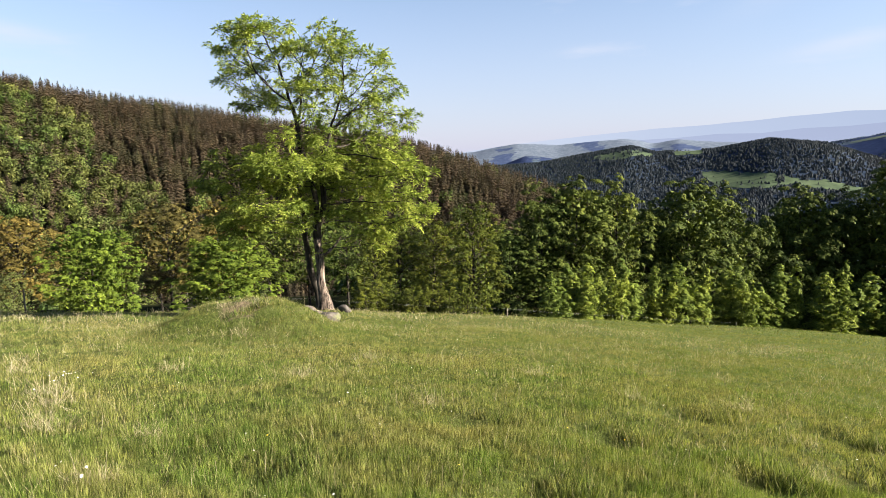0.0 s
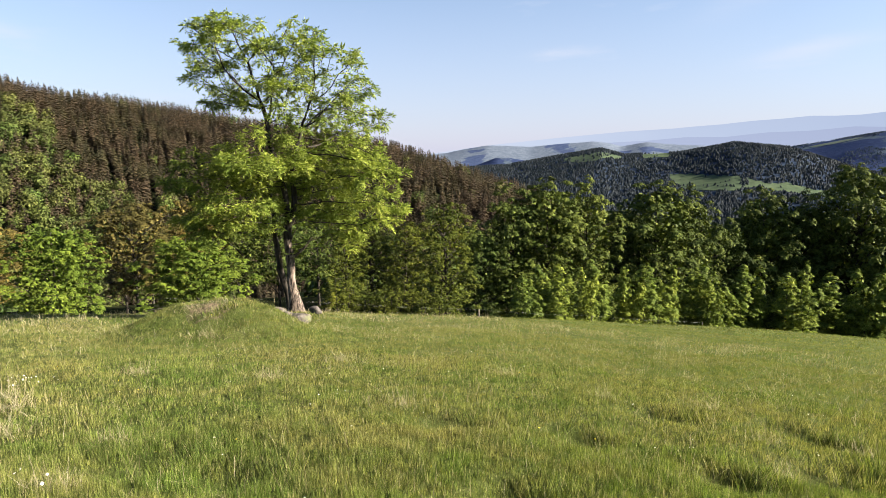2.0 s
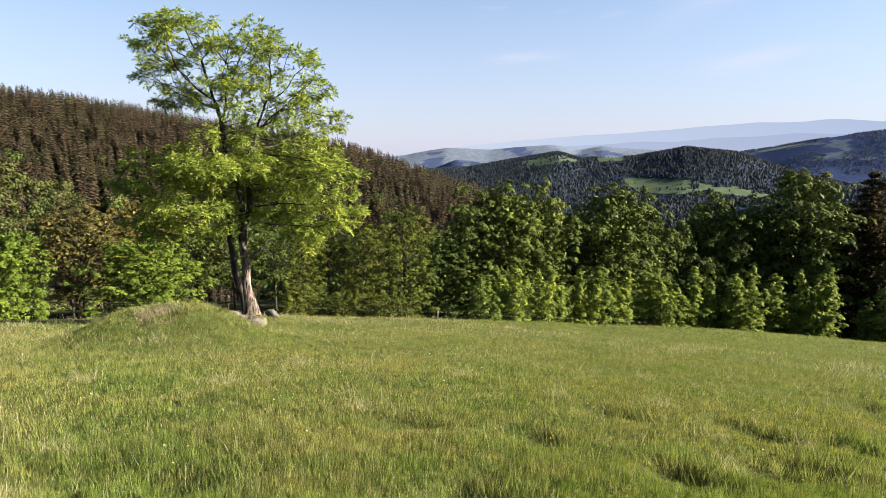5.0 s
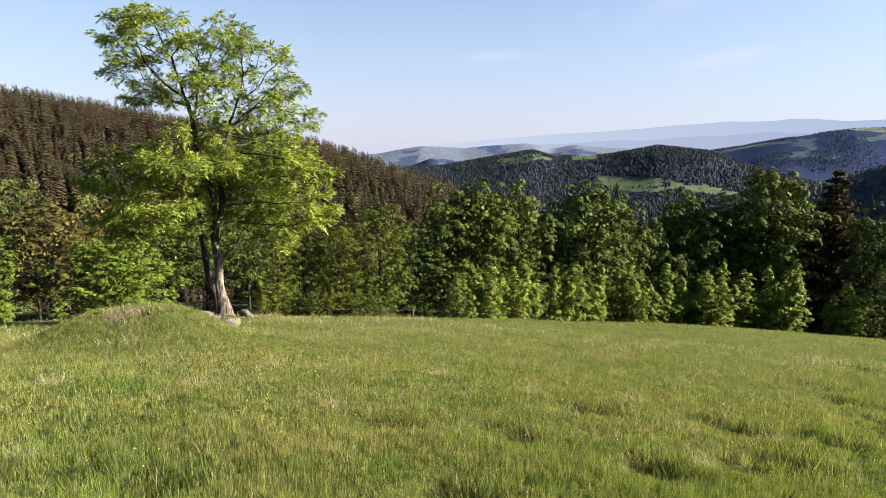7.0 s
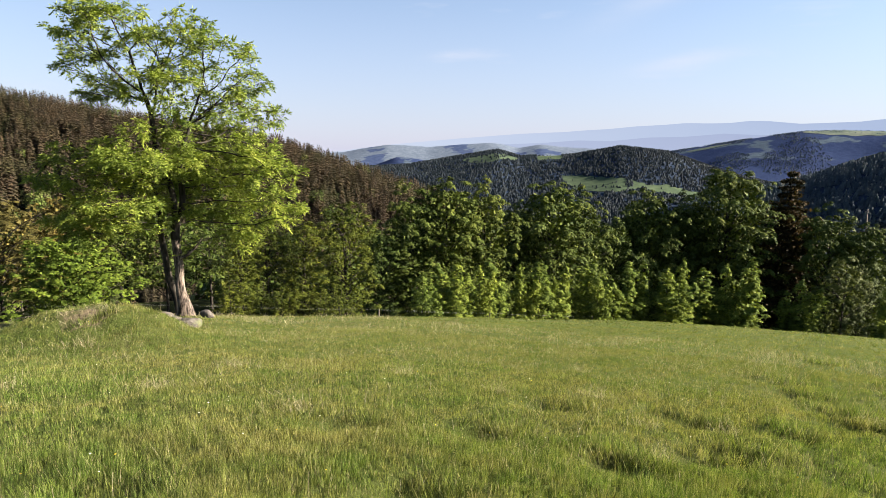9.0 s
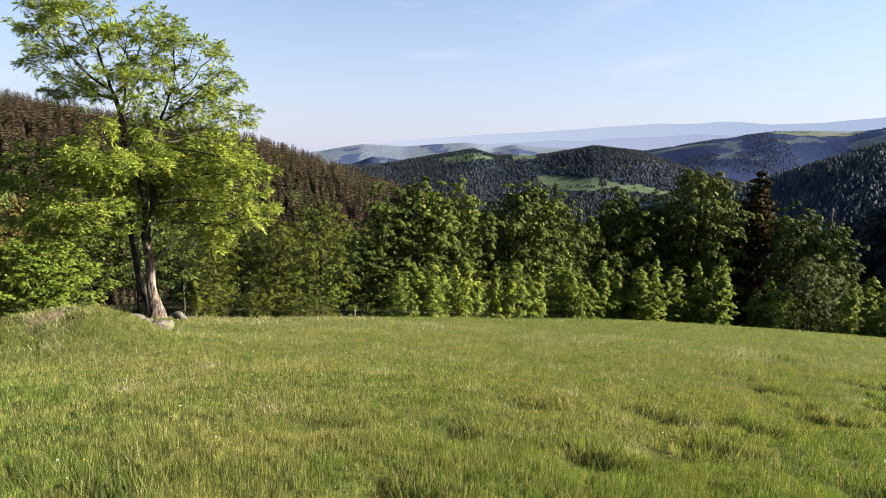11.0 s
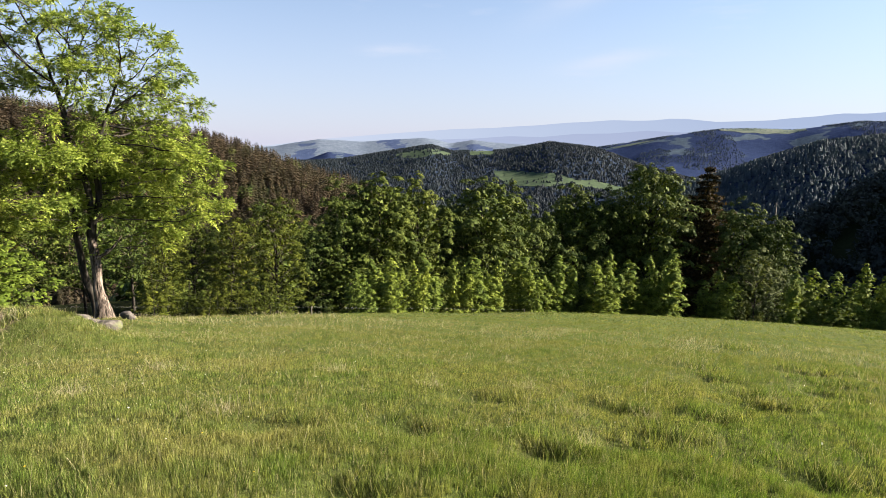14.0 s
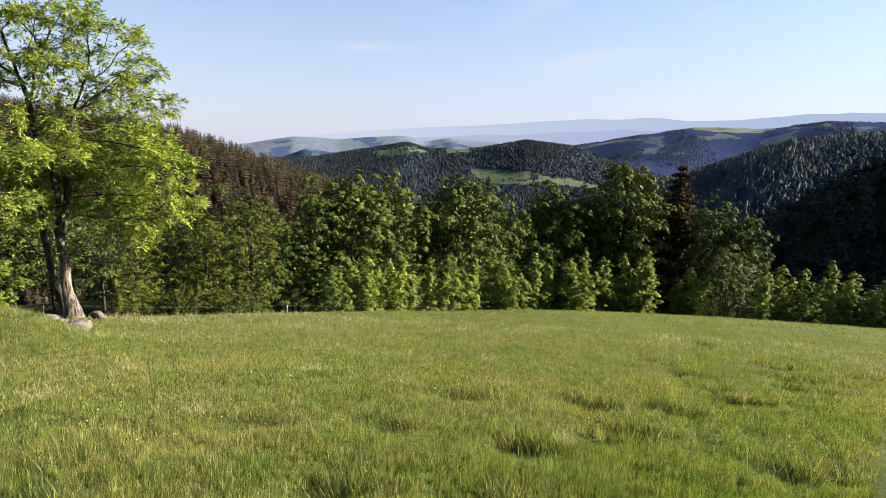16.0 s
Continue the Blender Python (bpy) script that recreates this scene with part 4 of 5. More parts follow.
lone = RNG.uniform(size=len(x)) < np.where(np.abs(r - 1640 + 20 * (az - 23)) < 8, 0.5, np.where(az < 19, 0.12, 0.03))
lone |= (np.abs(r - 1945 - 22 * (az - 16)) < 9) & (az < 18) & (RNG.uniform(size=len(x)) < 0.5) | (np.abs(az - 28.6) < 0.35) & (r > 1560)
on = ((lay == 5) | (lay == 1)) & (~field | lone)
scatter("distant_forest", "green forest on far hills, tinted blue for haze", SMALL, x[on], y[on], 7.5, M_FARSPRUCE, 5, 2.1)
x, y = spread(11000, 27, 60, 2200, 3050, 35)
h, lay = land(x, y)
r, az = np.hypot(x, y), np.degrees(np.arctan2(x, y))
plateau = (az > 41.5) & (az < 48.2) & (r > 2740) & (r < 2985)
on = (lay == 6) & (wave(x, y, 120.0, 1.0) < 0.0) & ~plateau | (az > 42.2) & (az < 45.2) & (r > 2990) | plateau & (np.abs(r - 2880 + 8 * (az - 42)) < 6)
scatter("far_copse", "woods between far fields, tinted blue for haze", SMALL, x[on], y[on], 5, M_HAZEWOOD, 6, 2.6)

# ---------------------------------------------------------------- the lone tree
def grow(starts, goals, reach, kill, step, rounds):
    """Lets branches grow from a skeleton towards goals; returns nodes and parents."""
    rng = np.random.default_rng(23)
    nodes, par = [np.array(p, float) for p, _ in starts], [k for _, k in starts]
    goals = goals.copy()
    for _ in range(rounds):
        if not len(goals):
            break
        P = np.array(nodes)
        d2 = ((goals[:, None] - P[None]) ** 2).sum(-1)
        near = d2.argmin(1)
        dist = np.sqrt(d2[np.arange(len(goals)), near])
        goals, near, dist = goals[dist > kill], near[dist > kill], dist[dist > kill]
        pull = dist < reach
        if not pull.any():
            break
        for k in np.unique(near[pull]):
            g = goals[(near == k) & pull] - P[k]
            w = (g / np.linalg.norm(g, axis=1, keepdims=True)).sum(0)
            w /= np.linalg.norm(w) + 1e-9
            w += np.array([0, 0, 0.10]) + rng.normal(size=3) * 0.14
            if par[k] >= 0:
                w += 0.35 * (P[k] - P[par[k]]) / step
            w /= np.linalg.norm(w)
            nodes.append(P[k] + w * step)
            par.append(int(k))
    return np.array(nodes), np.array(par)


def branch_paths(nodes, par, rad):
    """Chains of nodes from forks to tips, for tubes."""
    kids = [[] for _ in nodes]
    for k, p in enumerate(par):
        if p >= 0:
            kids[p].append(k)
    chains, todo = [], [(k, -1) for k in range(len(nodes)) if par[k] < 0]
    while todo:
        k, before = todo.pop()
        c = [k] if before < 0 else [before, k]
        while kids[c[-1]]:
            ks = sorted(kids[c[-1]], key=lambda q: -rad[q])
            todo += [(q, c[-1]) for q in ks[1:]]
            c.append(ks[0])
        if len(c) > 1:
            r = rad[c].copy()
            if before >= 0:
                r[0] = min(r[0], r[1] * 1.25)
            chains.append((nodes[c], r))
    return chains


# the crown as clouds of twigs: sideways, height, half width, half height
CLOUDS = [(-1.66, 9.50, 1.45, 0.80), (0.06, 9.20, 1.35, 0.88), (-2.80, 9.15, 0.79, 0.72), (1.81, 8.25, 1.28, 0.99), (-2.14, 8.25, 1.39, 0.96), (-0.02, 7.76, 1.61, 1.14), (2.60, 7.14, 0.88, 0.85),
          (-2.92, 7.39, 0.73, 0.48), (-0.95, 5.37, 1.78, 0.97), (1.49, 5.31, 1.94, 0.90), (-2.82, 5.22, 1.07, 0.70), (-4.19, 4.80, 0.61, 0.36), (2.73, 4.65, 1.18, 1.05), (-1.83, 3.97, 1.81, 0.98),
          (1.01, 3.87, 2.07, 1.04), (3.12, 3.51, 0.91, 0.75), (-2.95, 3.30, 0.94, 0.65), (2.1, 2.85, 0.80, 0.50), (-0.48, 6.57, 1.25, 0.60), (1.44, 6.69, 1.24, 0.61), (0.25, 3.75, 1.0, 0.40), (2.75, 6.35, 0.8, 0.45), (2.1, 5.95, 0.9, 0.40)]


def lone_tree():
    az, r = -10.9, 23.2
    x, y = polar(az, r)
    rng = np.random.default_rng(5)
    w = np.array([c[2] ** 2 * c[3] for c in CLOUDS]) ** 0.75
    n = 5600
    tufts = rng.choice(len(CLOUDS), 320, p=w / w.sum())
    c = np.array(CLOUDS)[tufts]
    u = rng.normal(size=(320, 3))
    u *= rng.uniform(0.2, 1, (320, 1)) ** 0.45 / np.linalg.norm(u, axis=1, keepdims=True)
    deep = np.sqrt(np.clip(1 - ((c[:, 0] + 0.2) / 4.4) ** 2, 0.1, 1))
    shift = rng.uniform(-1, 1, len(CLOUDS))[tufts] * 1.6 * deep
    mid = np.stack([c[:, 0] + u[:, 0] * c[:, 2] * 0.86, shift + u[:, 1] * np.maximum(c[:, 2], 1.0) * 1.15, c[:, 1] + u[:, 2] * c[:, 3] * 1.0 + 0.12], -1)
    pick = rng.integers(0, 320, n)
    d = rng.normal(size=(n, 3))
    d *= rng.uniform(0, 1, (n, 1)) ** 0.4 / np.linalg.norm(d, axis=1, keepdims=True)
    goals = mid[pick] + d * [0.58, 0.58, 0.25]
    stems = [[(-0.10, 0, -0.35), (-0.11, 0, 0.25), (-0.15, 0, 0.9), (-0.20, 0, 1.5), (-0.23, 0.02, 2.1), (-0.22, 0.05, 2.7), (-0.22, 0.05, 3.4), (-0.28, 0, 4.4), (-0.5, 0, 5.5), (-0.72, 0, 6.3), (-0.8, 0.1, 7.1)],
             [(-0.30, 0.50, -0.35), (-0.37, 0.53, 0.5), (-0.49, 0.58, 1.2), (-0.60, 0.63, 1.7), (-0.68, 0.7, 2.3), (-0.69, 0.75, 2.8), (-0.68, 0.7, 3.6), (-0.9, 0.7, 4.6), (-1.4, 0.8, 5.4)]]
    starts = []
    for s in stems:
        pts = np.array(s)
        t = np.linspace(0, len(pts) - 1, int(6 * len(pts)))
        fine = np.stack([np.interp(t, np.arange(len(pts)), pts[:, k]) for k in range(3)], -1)
        fine[:, 0] += 0.03 * np.sin(t * 2.1)
        for k, q in enumerate(fine):
            starts.append((q, len(starts) - 1 if k else -1))
    # a limb that forks off to the right of the main stem
    fork = min(range(len(starts)), key=lambda k: abs(starts[k][0][2] - 3.0) + abs(starts[k][0][1]))
    prev = fork
    for q in limb(starts[fork][0], (0.35, -0.1, 6.6), 0.0, 16)[1:]:
        starts.append((q + np.array([0.12 * math.sin(q[2] * 2), 0, 0]), prev))
        prev = len(starts) - 1
    n0 = len(starts)
    nodes, par = grow(starts, goals, 2.8, 0.24, 0.17, 75)
    tips = np.zeros(len(nodes))
    has = np.zeros(len(nodes), bool)
    has[par[par >= 0]] = True
    tips[~has] = 1
    for k in range(len(nodes) - 1, -1, -1):
        if par[k] >= 0 and par[k] < k:
            tips[par[k]] += tips[k]
    rad = 0.0068 * tips ** 0.47
    z = nodes[:, 2]
    main = np.arange(len(nodes)) < 66
    rad = np.where(main, np.maximum(rad, np.interp(z, [-0.4, 0.0, 0.35, 0.9, 1.4, 2.5, 4.5, 7], [0.40, 0.29, 0.23, 0.165, 0.135, 0.11, 0.09, 0.05])), rad)
    second = (np.arange(len(nodes)) >= 66) & (np.arange(len(nodes)) < 108)
    rad = np.where(second, np.clip(rad, np.interp(z, [0, 3, 5.4], [0.12, 0.105, 0.06]), 0.13), rad)
    root = empty("ash_tree", Matrix.Translation((x, y, ground(x, y))) @ pose(0, 0, 0, 0, 0, -az))
    chains = branch_paths(nodes, par, rad)
    chains.sort(key=lambda q: -q[1].max())
    thick = [q for q in chains if q[1].max() > 0.10]
    thin = [q for q in chains if q[1].max() <= 0.10]
    thin.sort(key=lambda q: -q[1].max())
    limbs = [("branch", [q], 6) for q in thin[:46]]
    stem, srad = thick[0]
    cut = int(np.argmax(stem[:, 2] > 2.75))
    upper = (stem[cut - 1:], np.concatenate([[srad[cut] * 0.96], srad[cut:]]))
    for name, sub, sides in [("trunk", [(stem[:cut + 1], srad[:cut + 1])], 18), ("upper_stem", [upper], 12), ("second_stem", thick[1:], 12)] + limbs + [("twigwork", thin[46:], 4)]:
        if not sub:
            continue
        v, f = tubes(sub, sides)
        if name in ("trunk", "second_stem"):
            ax = np.interp(v[:, 2], [0, 0.9, 1.6, 2.3, 6], [-0.11, -0.15, -0.21, -0.23, -0.6]) if name == "trunk" else np.interp(v[:, 2], [0, 0.5, 1.2, 2.3], [-0.33, -0.37, -0.49, -0.68])
            ay = 0.0 if name == "trunk" else np.interp(v[:, 2], [0, 0.5, 1.2, 2.3], [0.51, 0.53, 0.58, 0.7])
            a = np.arctan2(v[:, 1] - ay, v[:, 0] - ax)
            k = 1 + (0.11 * np.sin(a * 5 + v[:, 2] * 1.6) + 0.07 * np.sin(a * 9 - v[:, 2] * 4)) * np.clip(1.6 - v[:, 2] * 0.4, 0.0, 1)
            k = np.where(v[:, 2] < 2.6, k, 1)
            v[:, 0], v[:, 1] = ax + (v[:, 0] - ax) * k, ay + (v[:, 1] - ay) * k
        # the second stem has darker bark in place of the crown's shade
        ob = part(name, fast_mesh(name, v, f, [M_ASHBARK if name == "trunk" else M_BARK], True), root, {"trunk": "pale weathered split trunk with flared foot"}.get(name, ""))
        if name == "twigwork":
            ob["kind"] = "stuff"
    # bare broken limb on the trunk
    dead = [(limb((-0.24, -0.06, 2.05), (0.62, -0.45, 2.85), -0.14, 8), np.linspace(0.075, 0.016, 8)), (limb((0.10, -0.2, 2.32), (0.66, -0.3, 2.5), 0.05, 6), np.linspace(0.025, 0.006, 6)),
            (limb((-0.24, -0.03, 2.4), (0.12, -0.2, 3.2), 0.1, 6), np.linspace(0.04, 0.01, 6))]
    v, f = tubes(dead, 7)
    part("dead_limb", fast_mesh("dead_limb", v, f, [M_ASHBARK], True), root, "bare bleached broken limb")
    # compound leaves in rosettes at the twigs
    leafy = np.where((rad < 0.019) & (np.arange(len(nodes)) >= n0))[0]
    lower = nodes[leafy, 2] < 6.0
    count = np.where(has[leafy], rng.integers(0, 4, len(leafy)) + 2 * lower, rng.integers(12, 17, len(leafy)) + 3 * lower)
    at = np.repeat(leafy, count)
    m = len(at)
    grow_way = nodes[at] - nodes[par[at]]
    grow_way /= np.linalg.norm(grow_way, axis=1, keepdims=True)
    way = grow_way * 0.6 + rng.normal(size=(m, 3)) * [0.75, 0.75, 0.55] + [0, 0, 0.05]
    way /= np.linalg.norm(way, axis=1, keepdims=True)
    L = rng.uniform(0.15, 0.27, m)
    side = np.cross(way, [0, 0, 1.0]) + 1e-4
    side /= np.linalg.norm(side, axis=1, keepdims=True)
    vs = []
    for k, (t, s) in enumerate(((0.35, 1), (0.35, -1), (0.6, 1), (0.6, -1), (0.82, 1), (0.82, -1), (1.0, 0))):
        p = nodes[at] + way * (L * t)[:, None] - np.array([0, 0, 1.0]) * (0.30 * L * t * t)[:, None]
        d = way * (0.55 if s else 1.0) + side * s * 0.85 + np.array([0, 0, -0.25]) + rng.normal(size=(m, 3)) * 0.15
        d /= np.linalg.norm(d, axis=1, keepdims=True)
        b = np.cross(d, np.array([0, 0, 1.0]) + rng.normal(size=(m, 3)) * 0.5)
        b /= np.linalg.norm(b, axis=1, keepdims=True) + 1e-6
        len_l = (L * rng.uniform(0.38, 0.52, m))[:, None]
        vs.append(np.stack([p + b * len_l * 0.27 + d * len_l * 0.15, p + d * len_l * 1.1, p - b * len_l * 0.27 + d * len_l * 0.15], 1))
    v = np.stack(vs, 1).reshape(-1, 3)
    part("crown", fast_mesh("crown", v, np.arange(len(v)).reshape(-1, 3), [M_ASH]), root, "airy bright green feathery spring foliage")
    tagged(root, "old ash tree with pale split trunk and fresh green leaves", "tree")


lone_tree()


# ---------------------------------------------------------------- stones and fence
def stone_material():
    a = Mat("field_stone", 0.9)
    f = a.noise(6.0, 8, 0.65)
    c = a.ramp(f, (0.3, (0.036, 0.031, 0.027)), (0.55, (0.078, 0.068, 0.060)), (0.75, (0.122, 0.108, 0.095)))
    moss = a.ramp(a.noise(2.2, 4), (0.55, (0, 0, 0)), (0.7, (0.6, 0.6, 0.6)))
    a.colour(a.mix(moss, c, (0.10, 0.12, 0.035)))
    return a.bump(f, 0.8, 0.05).m


M_STONE = stone_material()


def stone(az, r, sx, sy, sz, seed, label, sink=0.3, lift=0.0):
    bm = bmesh.new()
    bmesh.ops.create_icosphere(bm, subdivisions=3, radius=1.0)
    rng = np.random.default_rng(seed)
    cuts = [Vector(rng.normal(size=3)).normalized() for _ in range(9)]
    for v in bm.verts:
        for c in cuts:
            over = v.co.dot(c) - 0.66
            if over > 0:
                v.co -= c * over * 0.9
        v.co *= 1 + 0.06 * noise.noise(v.co * 2.3 + Vector((seed, 0, 0)))
        v.co = Vector((v.co.x * sx, v.co.y * sy, v.co.z * sz))
    me = bpy.data.meshes.new("stone")
    bm.to_mesh(me)
    bm.free()
    me.materials.append(M_STONE)
    ob = new("stone", me)
    x, y = polar(az, r)
    ob.matrix_world = pose(x, y, ground(x, y) + sz * (1 - 2 * sink) * 0.8 + lift, 0, 0, -az + 20 * (seed % 3 - 1))
    tagged(ob, label, "stone", "stones at the foot of the tree")


stone(-9.35, 22.4, 0.27, 0.2, 0.19, 12, "pale angular stone beside the ash trunk", 0.2)
stone(-10.9, 20.4, 0.42, 0.28, 0.26, 4, "grey lichened stone half sunk in grass", 0.15)
stone(-13.0, 21.8, 0.40, 0.28, 0.20, 5, "flat grey stone behind the grassy mound", 0.2)
stone(-12.0, 21.6, 0.25, 0.2, 0.14, 8, "small grey stone in the grass", 0.3)

M_POST = bark_material("grey_post_wood", (0.065, 0.058, 0.05), (0.17, 0.157, 0.135), 14.0)
wire_mat = Mat("fence_wire", 0.45)
wire_mat.p.inputs["Base Color"].default_value = (0.22, 0.21, 0.20, 1)
wire_mat.p.inputs["Metallic"].default_value = 0.3
M_WIRE = wire_mat.m


def fence():
    root = empty("wire_fence", Matrix.Identity(4))
    stops = [(-52, 1.6, 0.9), (-34.75, 1.3, 0.98), (-11.6, 1.6, 0.62), (6.0, 1.0, 0.44), (16.5, 1.6, 0.42), (26, 2.2, 0.4)]
    feet = []
    for az, back, tall in stops:
        r = float(np.interp(az, AZ_FAR, R_EDGE)) + back
        x, y = polar(az, r)
        z = ground(x, y)
        feet.append((x, y, z, tall))
        pts = [(x, y, z - 0.2), (x + 0.01, y, z + tall * 0.5), (x + 0.03, y, z + tall * 0.97), (x + 0.03, y, z + tall)]
        v, f = tubes([(pts, (0.036, 0.034, 0.031, 0.015))], 8)
        part("fence_post", fast_mesh("fence_post", v, f, [M_POST], True), root, "weathered round wooden post")
    for share in (0.94, 0.85):
        paths = []
        for a, b in zip(feet, feet[1:]):
            n = 14
            t = np.linspace(0, 1, n)
            x, y = a[0] + (b[0] - a[0]) * t, a[1] + (b[1] - a[1]) * t
            za, zb = a[2] + a[3] * share, b[2] + b[3] * share
            low = land(x, y)[0] + 0.22 * share
            paths.append((np.stack([x, y, np.maximum(za + (zb - za) * t - 0.05 * np.sin(t * np.pi), low)], -1), np.full(n, 0.0012)))
        v, f = tubes(paths, 5)
        part("wire", fast_mesh("wire", v, f, [M_WIRE], True), root, "thin pale fence wire")
    tagged(root, "low pasture fence of weathered posts and wire", "fence")


fence()


def utility_pole(az, r, top):
    x, y = polar(az, r)
    z = ground(x, y)
    tall = r * math.tan(radians(top)) + EYE - z
    root = empty("utility_pole", Matrix.Translation((x, y, z)))
    v, f = tubes([([(0, 0, -0.5), (0, 0, tall * 0.5), (0, 0, tall - 0.02), (0, 0, tall)], (0.14, 0.12, 0.10, 0.04))], 10)
    part("pole", fast_mesh("pole", v, f, [M_POST], True), root)
    v, f = tubes([([(-0.35, 0, tall - 0.35), (0.35, 0, tall - 0.35)], (0.045, 0.045))], 6)
    part("crossarm", fast_mesh("crossarm", v, f, [M_POST], True), root)
    tagged(root, "pale wooden utility pole rising behind the trees", "pole")


utility_pole(46.5, 114, -4.25)


# ---------------------------------------------------------------- grass
# bearing and distance of tufts of dry grass
TUFTS = [(-34.4, 9.3), (-35.6, 11.3), (-34.5, 7.2), (-31.4, 5.2), (-26.8, 6.4), (-13.8, 9.6), (13.1, 28.6), (-24.9, 10.6), (-1.6, 7.4), (-19.1, 14.9), (31.6, 8.0), (33.1, 6.6), (25.2, 13.8), (8.4, 10.5),
         (57.1, 19.0), (48.3, 11.9), (-7.1, 11.3), (26.9, 10.0), (-33.6, 8.7), (38.5, 8.6), (18.0, 9.4), (55.0, 17.2), (-19.6, 16.3), (-18.6, 16.2), (-17.9, 16.5)]


def blades(n, r0, r1, a0, a1, tall, wide, seed, bent=0.55, fine=True):
    """Single grass blades of uneven height, thin in the hollows; the near ones bend."""
    x, y = spread(n, a0, a1, r0, r1, seed)
    rng = np.random.default_rng(seed + 1)
    clump = 0.035 + 0.004 * r0
    cell = np.floor(x / clump / 2.6) * 12.9898 + np.floor(y / clump / 2.6) * 78.233
    x = x + np.sin(cell * 3.1) * clump + rng.normal(size=n) * 0.012
    y = y + np.cos(cell * 1.7) * clump + rng.normal(size=n) * 0.012
    z, lay = land(x, y)
    bare = np.maximum(hollow(x, y), np.clip(wave(x, y, 0.21, 7.0) * 1.3 + wave(x, y, 0.55, 3.0) - 1.0, 0, 1))
    worn = np.exp(-(((x + 5.22) / 0.85) ** 2 + ((y - 15.45) / 0.95) ** 2) ** 2)
    keep = (lay == 0) & (rng.uniform(size=n) > np.maximum(0.6 * bare, 0.93 * worn))
    x, y, z, cell, bare = x[keep], y[keep], z[keep], cell[keep], bare[keep]
    n = len(x)
    patch = wave(x, y, 0.8, 4.0) * 0.35 + wave(x, y, 0.27, 1.0) * 0.35 + np.sin(cell * 43.7) * 0.25
    h = np.maximum(tall * rng.uniform(0.4, 1.2, n) * (1 + 0.6 * patch) * (1 - 0.45 * bare), 0.025)
    stalk = rng.uniform(size=n) > 0.975
    h = np.where(stalk, tall * rng.uniform(1.4, 2.3, n), h)
    a = rng.uniform(0, 6.28, n)
    lean = rng.uniform(0.05, bent, n) * h * np.where(stalk, 0.25, 1)
    b = rng.uniform(0, 6.28, n)
    side = np.stack([-np.sin(a), np.cos(a), 0 * a], -1) * (wide * rng.uniform(0.6, 1.4, n) * np.where(stalk, 0.6, 1))[:, None] * 0.5
    tip = np.stack([np.cos(b) * lean, np.sin(b) * lean, h], -1)
    p = np.stack([x, y, z - 0.015], -1)
    if not fine:
        v = np.stack([p - side, p + side, p + tip], 1).reshape(-1, 3)
        return v, np.arange(3 * n).reshape(n, 3)
    mid = tip * [0.30, 0.30, 0.62]
    v = np.stack([p - side, p + side, p + mid + side * 0.8, p + mid - side * 0.8, p + tip], 1).reshape(-1, 3)
    k = np.arange(n)[:, None] * 5
    return v, np.concatenate([k + [0, 1, 2], k + [0, 2, 3], k + [3, 2, 4]], 1).reshape(-1, 3)


def tussocks():
    """Taller lush grass on the sunny side of each hollow."""
    rng = np.random.default_rng(61)
    xs, ys, hs = [], [], []
    for az, r in HOLLOWS:
        p, q = polar(az, r)
        size = 0.26 + 0.018 * r
        m = 420
        u = rng.normal(size=m) * size * 0.9
        w = rng.normal(size=m) * size * 0.35
        xs.append(p + 0.9 * size * math.sin(radians(SUN_AZ)) + u * math.cos(radians(az)) * 0.5 + w * 0.5)
        ys.append(q + size * 0.35 - u * math.sin(radians(az)) + w)
        hs.append(rng.uniform(0.10, 0.26, m))
    x, y, h = np.concatenate(xs), np.concatenate(ys), np.concatenate(hs)
    n = len(x)
    a, b = rng.uniform(0, 6.28, n), rng.uniform(0, 6.28, n)
    w = (0.004 + 0.0006 * np.hypot(x, y)) * rng.uniform(0.7, 1.3, n)
    side = np.stack([-np.sin(a) * w, np.cos(a) * w, 0 * a], -1) * 0.5
    tip = np.stack([np.cos(b) * h * 0.45, np.sin(b) * h * 0.45, h], -1)
    p = np.stack([x, y, land(x, y)[0] - 0.02], -1)
    return np.stack([p - side, p + side, p + tip], 1).reshape(-1, 3), np.arange(3 * n).reshape(n, 3)


def grass(name, sets, mat, tufts):
    vs, fs, base = [], [], 0
    for s in (*sets, None) if tufts else sets:
        v, f = blades(*s) if s else tussocks()
        vs.append(v)
        fs.append(f + base)
        base += len(v)
    me = fast_mesh(name, np.concatenate(vs), np.concatenate(fs), [mat])
    tagged(part(name, me), "short sunlit pasture grass, lush and dry in patches", "grass", kind="stuff")


grass("meadow_grass", ((12000, 2.0, 3.5, -40, 60, 0.10, 0.0060, 51, 0.5, False), (330000, 3.5, 6.8, -38, 58, 0.095, 0.0046, 52, 0.5, False), (380000, 6.8, 13, -38, 58, 0.085, 0.0060, 53, 0.5, False),
                       (10000, 0.5, 2.0, -40, 60, 0.07, 0.006, 58, 0.55, False), (30000, 0.5, 14, 60, 320, 0.10, 0.012, 59, 0.55, False)), M_BLADE, True)
grass("meadow_grass", ((290000, 13, 22, -38, 58, 0.085, 0.0090, 54, 0.5, False), (120000, 22, 42, -38, 58, 0.095, 0.019, 55, 0.5, False), (50000, 42, 100, 8, 60, 0.13, 0.05, 57, 0.55, False),
                       (45000, 13.8, 19.5, -29, -8, 0.10, 0.0095, 60, 0.55, False)), M_BLADE_FAR, False)


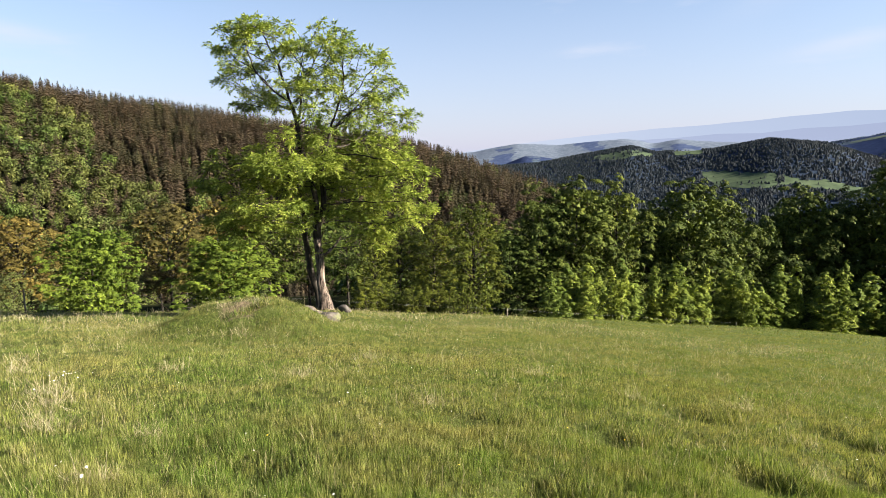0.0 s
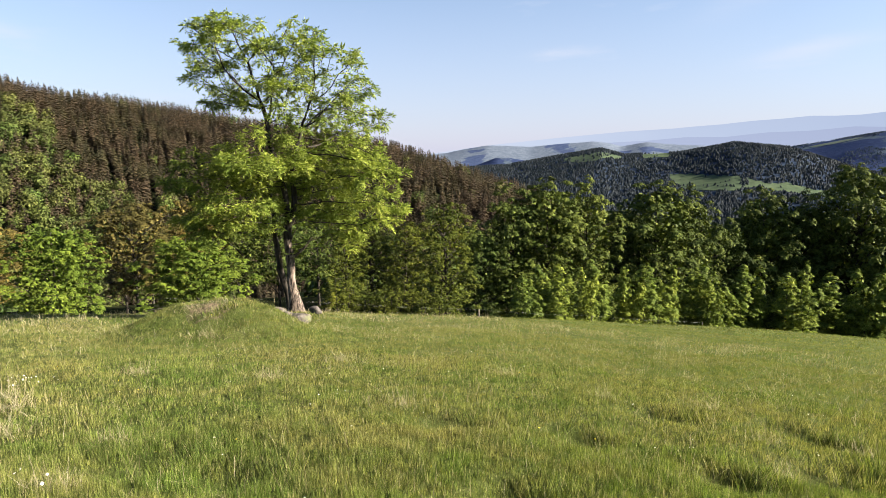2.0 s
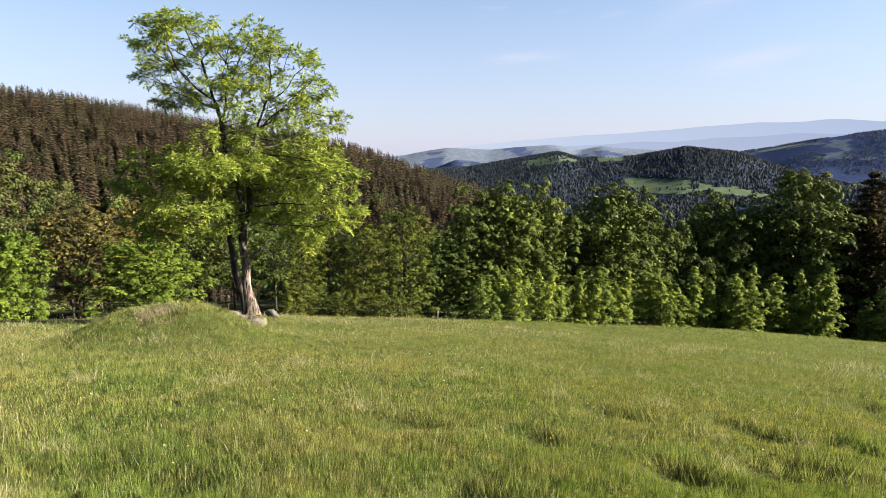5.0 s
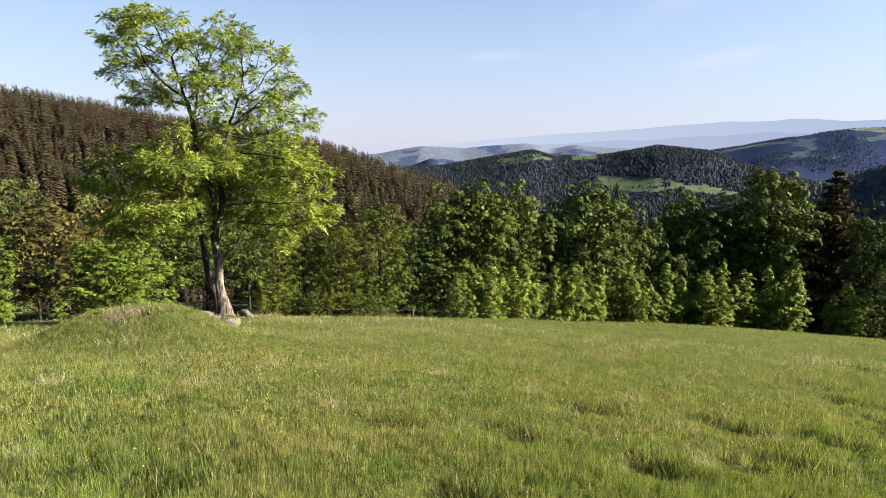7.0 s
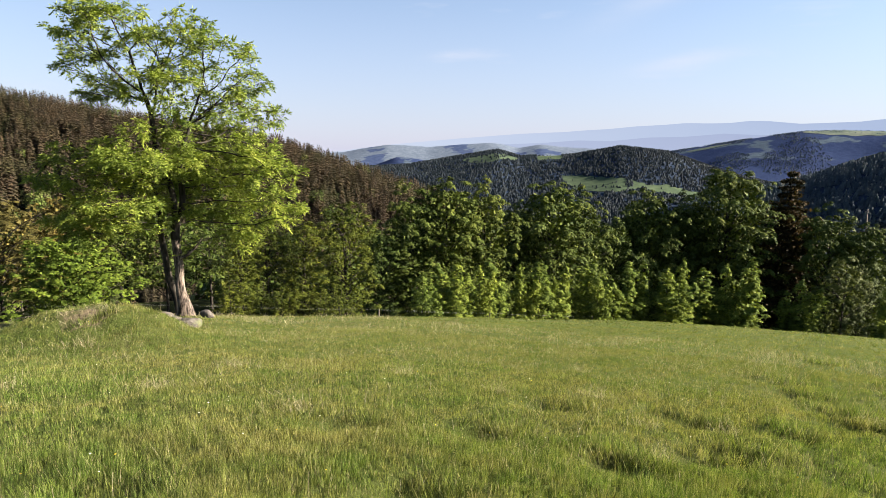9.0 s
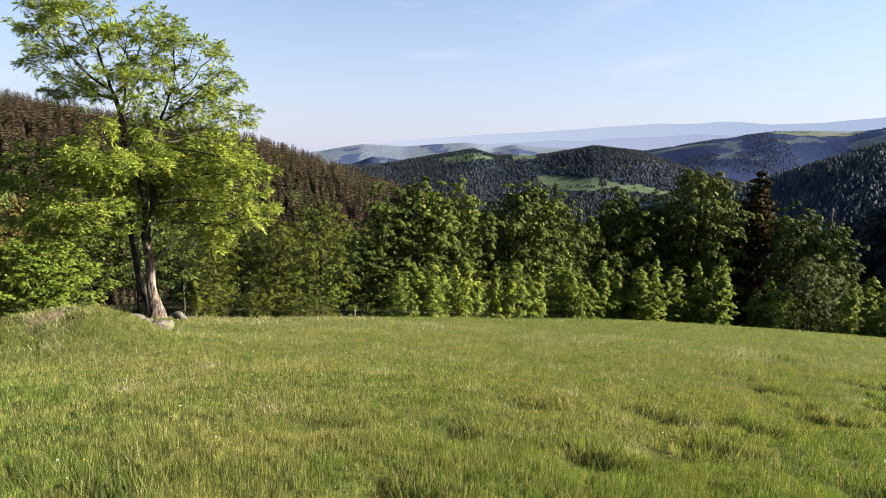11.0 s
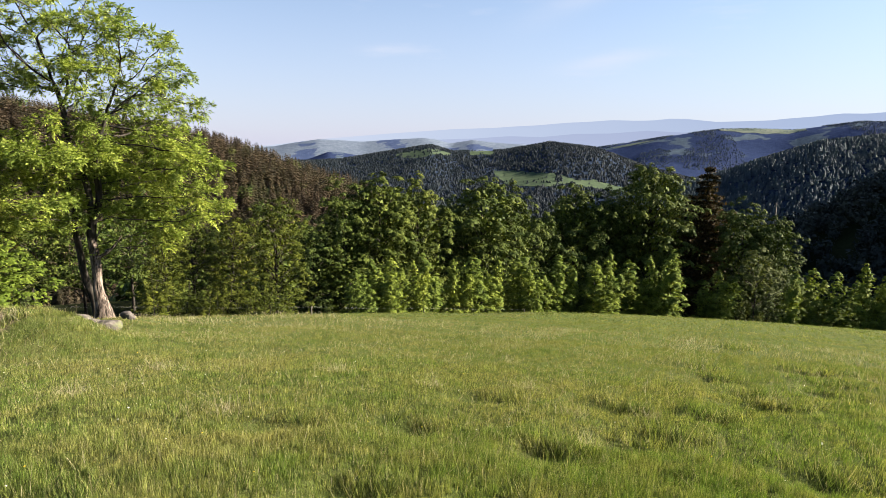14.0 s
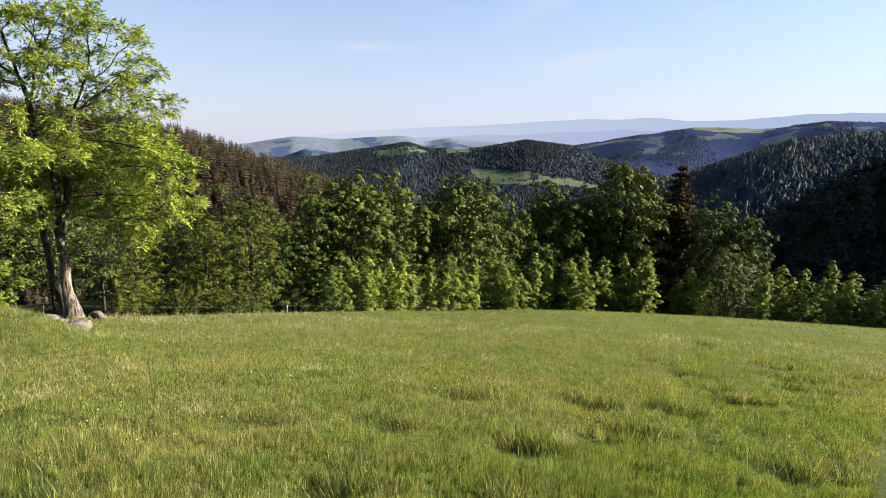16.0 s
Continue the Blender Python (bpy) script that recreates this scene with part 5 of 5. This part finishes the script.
def dry_grass():
    """Bleached stalks: loose ones everywhere and dense tufts here and there."""
    rng = np.random.default_rng(71)
    x, y = spread(30000, -38, 58, 3.4, 30, 72)
    tall = rng.uniform(0.08, 0.26, len(x))
    keep = wave(x, y, 1.3, 9.0) + rng.normal(size=len(x)) * 0.4 > 0.1
    x, y, tall = [x[keep]], [y[keep]], [tall[keep]]
    for az, r in TUFTS:
        p, q = polar(az, r)
        m = 130 if az < -31 else 100
        x.append(p + rng.normal(size=m) * (0.07 + 0.006 * r))
        y.append(q + rng.normal(size=m) * (0.05 + 0.005 * r))
        tall.append(rng.uniform(0.05, 0.38 if az < -33 else 0.26, m))
    x, y, tall = np.concatenate(x), np.concatenate(y), np.concatenate(tall)
    n = len(x)
    z = land(x, y)[0]
    a, b = rng.uniform(0, 6.28, n), rng.uniform(0, 6.28, n)
    flat = rng.uniform(0.1, 2.4, n)
    up = tall / np.sqrt(1 + flat ** 2)
    w = (0.0012 + 0.00030 * np.hypot(x, y)) * 0.5
    side = np.stack([-np.sin(a) * w, np.cos(a) * w, 0 * a], -1)
    tip = np.stack([np.cos(b) * up * flat, np.sin(b) * up * flat, up + 0.03], -1)
    p = np.stack([x, y, z], -1)
    v = np.stack([p - side, p + side, p + tip + side * 0.5, p + tip - side * 0.5], 1).reshape(-1, 3)
    tagged(part("dry_grass", fast_mesh("dry_grass", v, np.arange(4 * n).reshape(n, 4), [M_STRAW])), "bleached straw-coloured grass stalks and tufts", "grass", kind="stuff")


dry_grass()


def flowers(name, label, mat, n, size, seed, clumps=()):
    """Small flower heads on the turf: single ones, and clumps at a bearing and distance."""
    rng = np.random.default_rng(seed)
    x, y = spread(n, -38, 58, 3.5, 16, seed)
    for az, r, m in clumps:
        p, q = polar(az, r)
        x, y = np.concatenate([x, p + rng.normal(size=m) * 0.16]), np.concatenate([y, q + rng.normal(size=m) * 0.16])
    n = len(x)
    z = land(x, y)[0] + rng.uniform(0.05, 0.14, n)
    c = np.stack([x, y, z], -1)
    ang = np.linspace(0, 2 * np.pi, 7)[:-1]
    tilt = rng.normal(size=(n, 2)) * 0.4
    rim = np.stack([np.cos(ang), np.sin(ang), 0 * ang], -1)[None] * size * rng.uniform(0.6, 1.3, (n, 1, 1))
    rim[:, :, 2] += rim[:, :, 0] * tilt[:, :1] + rim[:, :, 1] * tilt[:, 1:]
    v = np.concatenate([c[:, None] + [0, 0, size * 0.35], c[:, None] + rim], 1).reshape(-1, 3)
    k = (np.arange(n) * 7)[:, None]
    f = np.concatenate([k + [0, 1 + j, 1 + (j + 1) % 6] for j in range(6)], 0)
    tagged(part(name, fast_mesh(name, v, f, [mat])), label, "flower", kind="stuff")


flowers("white_flowers", "small white flower heads among grass", M_PETAL, 70, 0.010, 81, ((-33.4, 10.4, 12), (-32.2, 10.2, 8), (-7.9, 7.6, 5), (-30.5, 5.2, 5), (24.0, 6.4, 4)))
flowers("yellow_flowers", "small yellow dandelion heads among grass", M_DANDELION, 50, 0.009, 82)
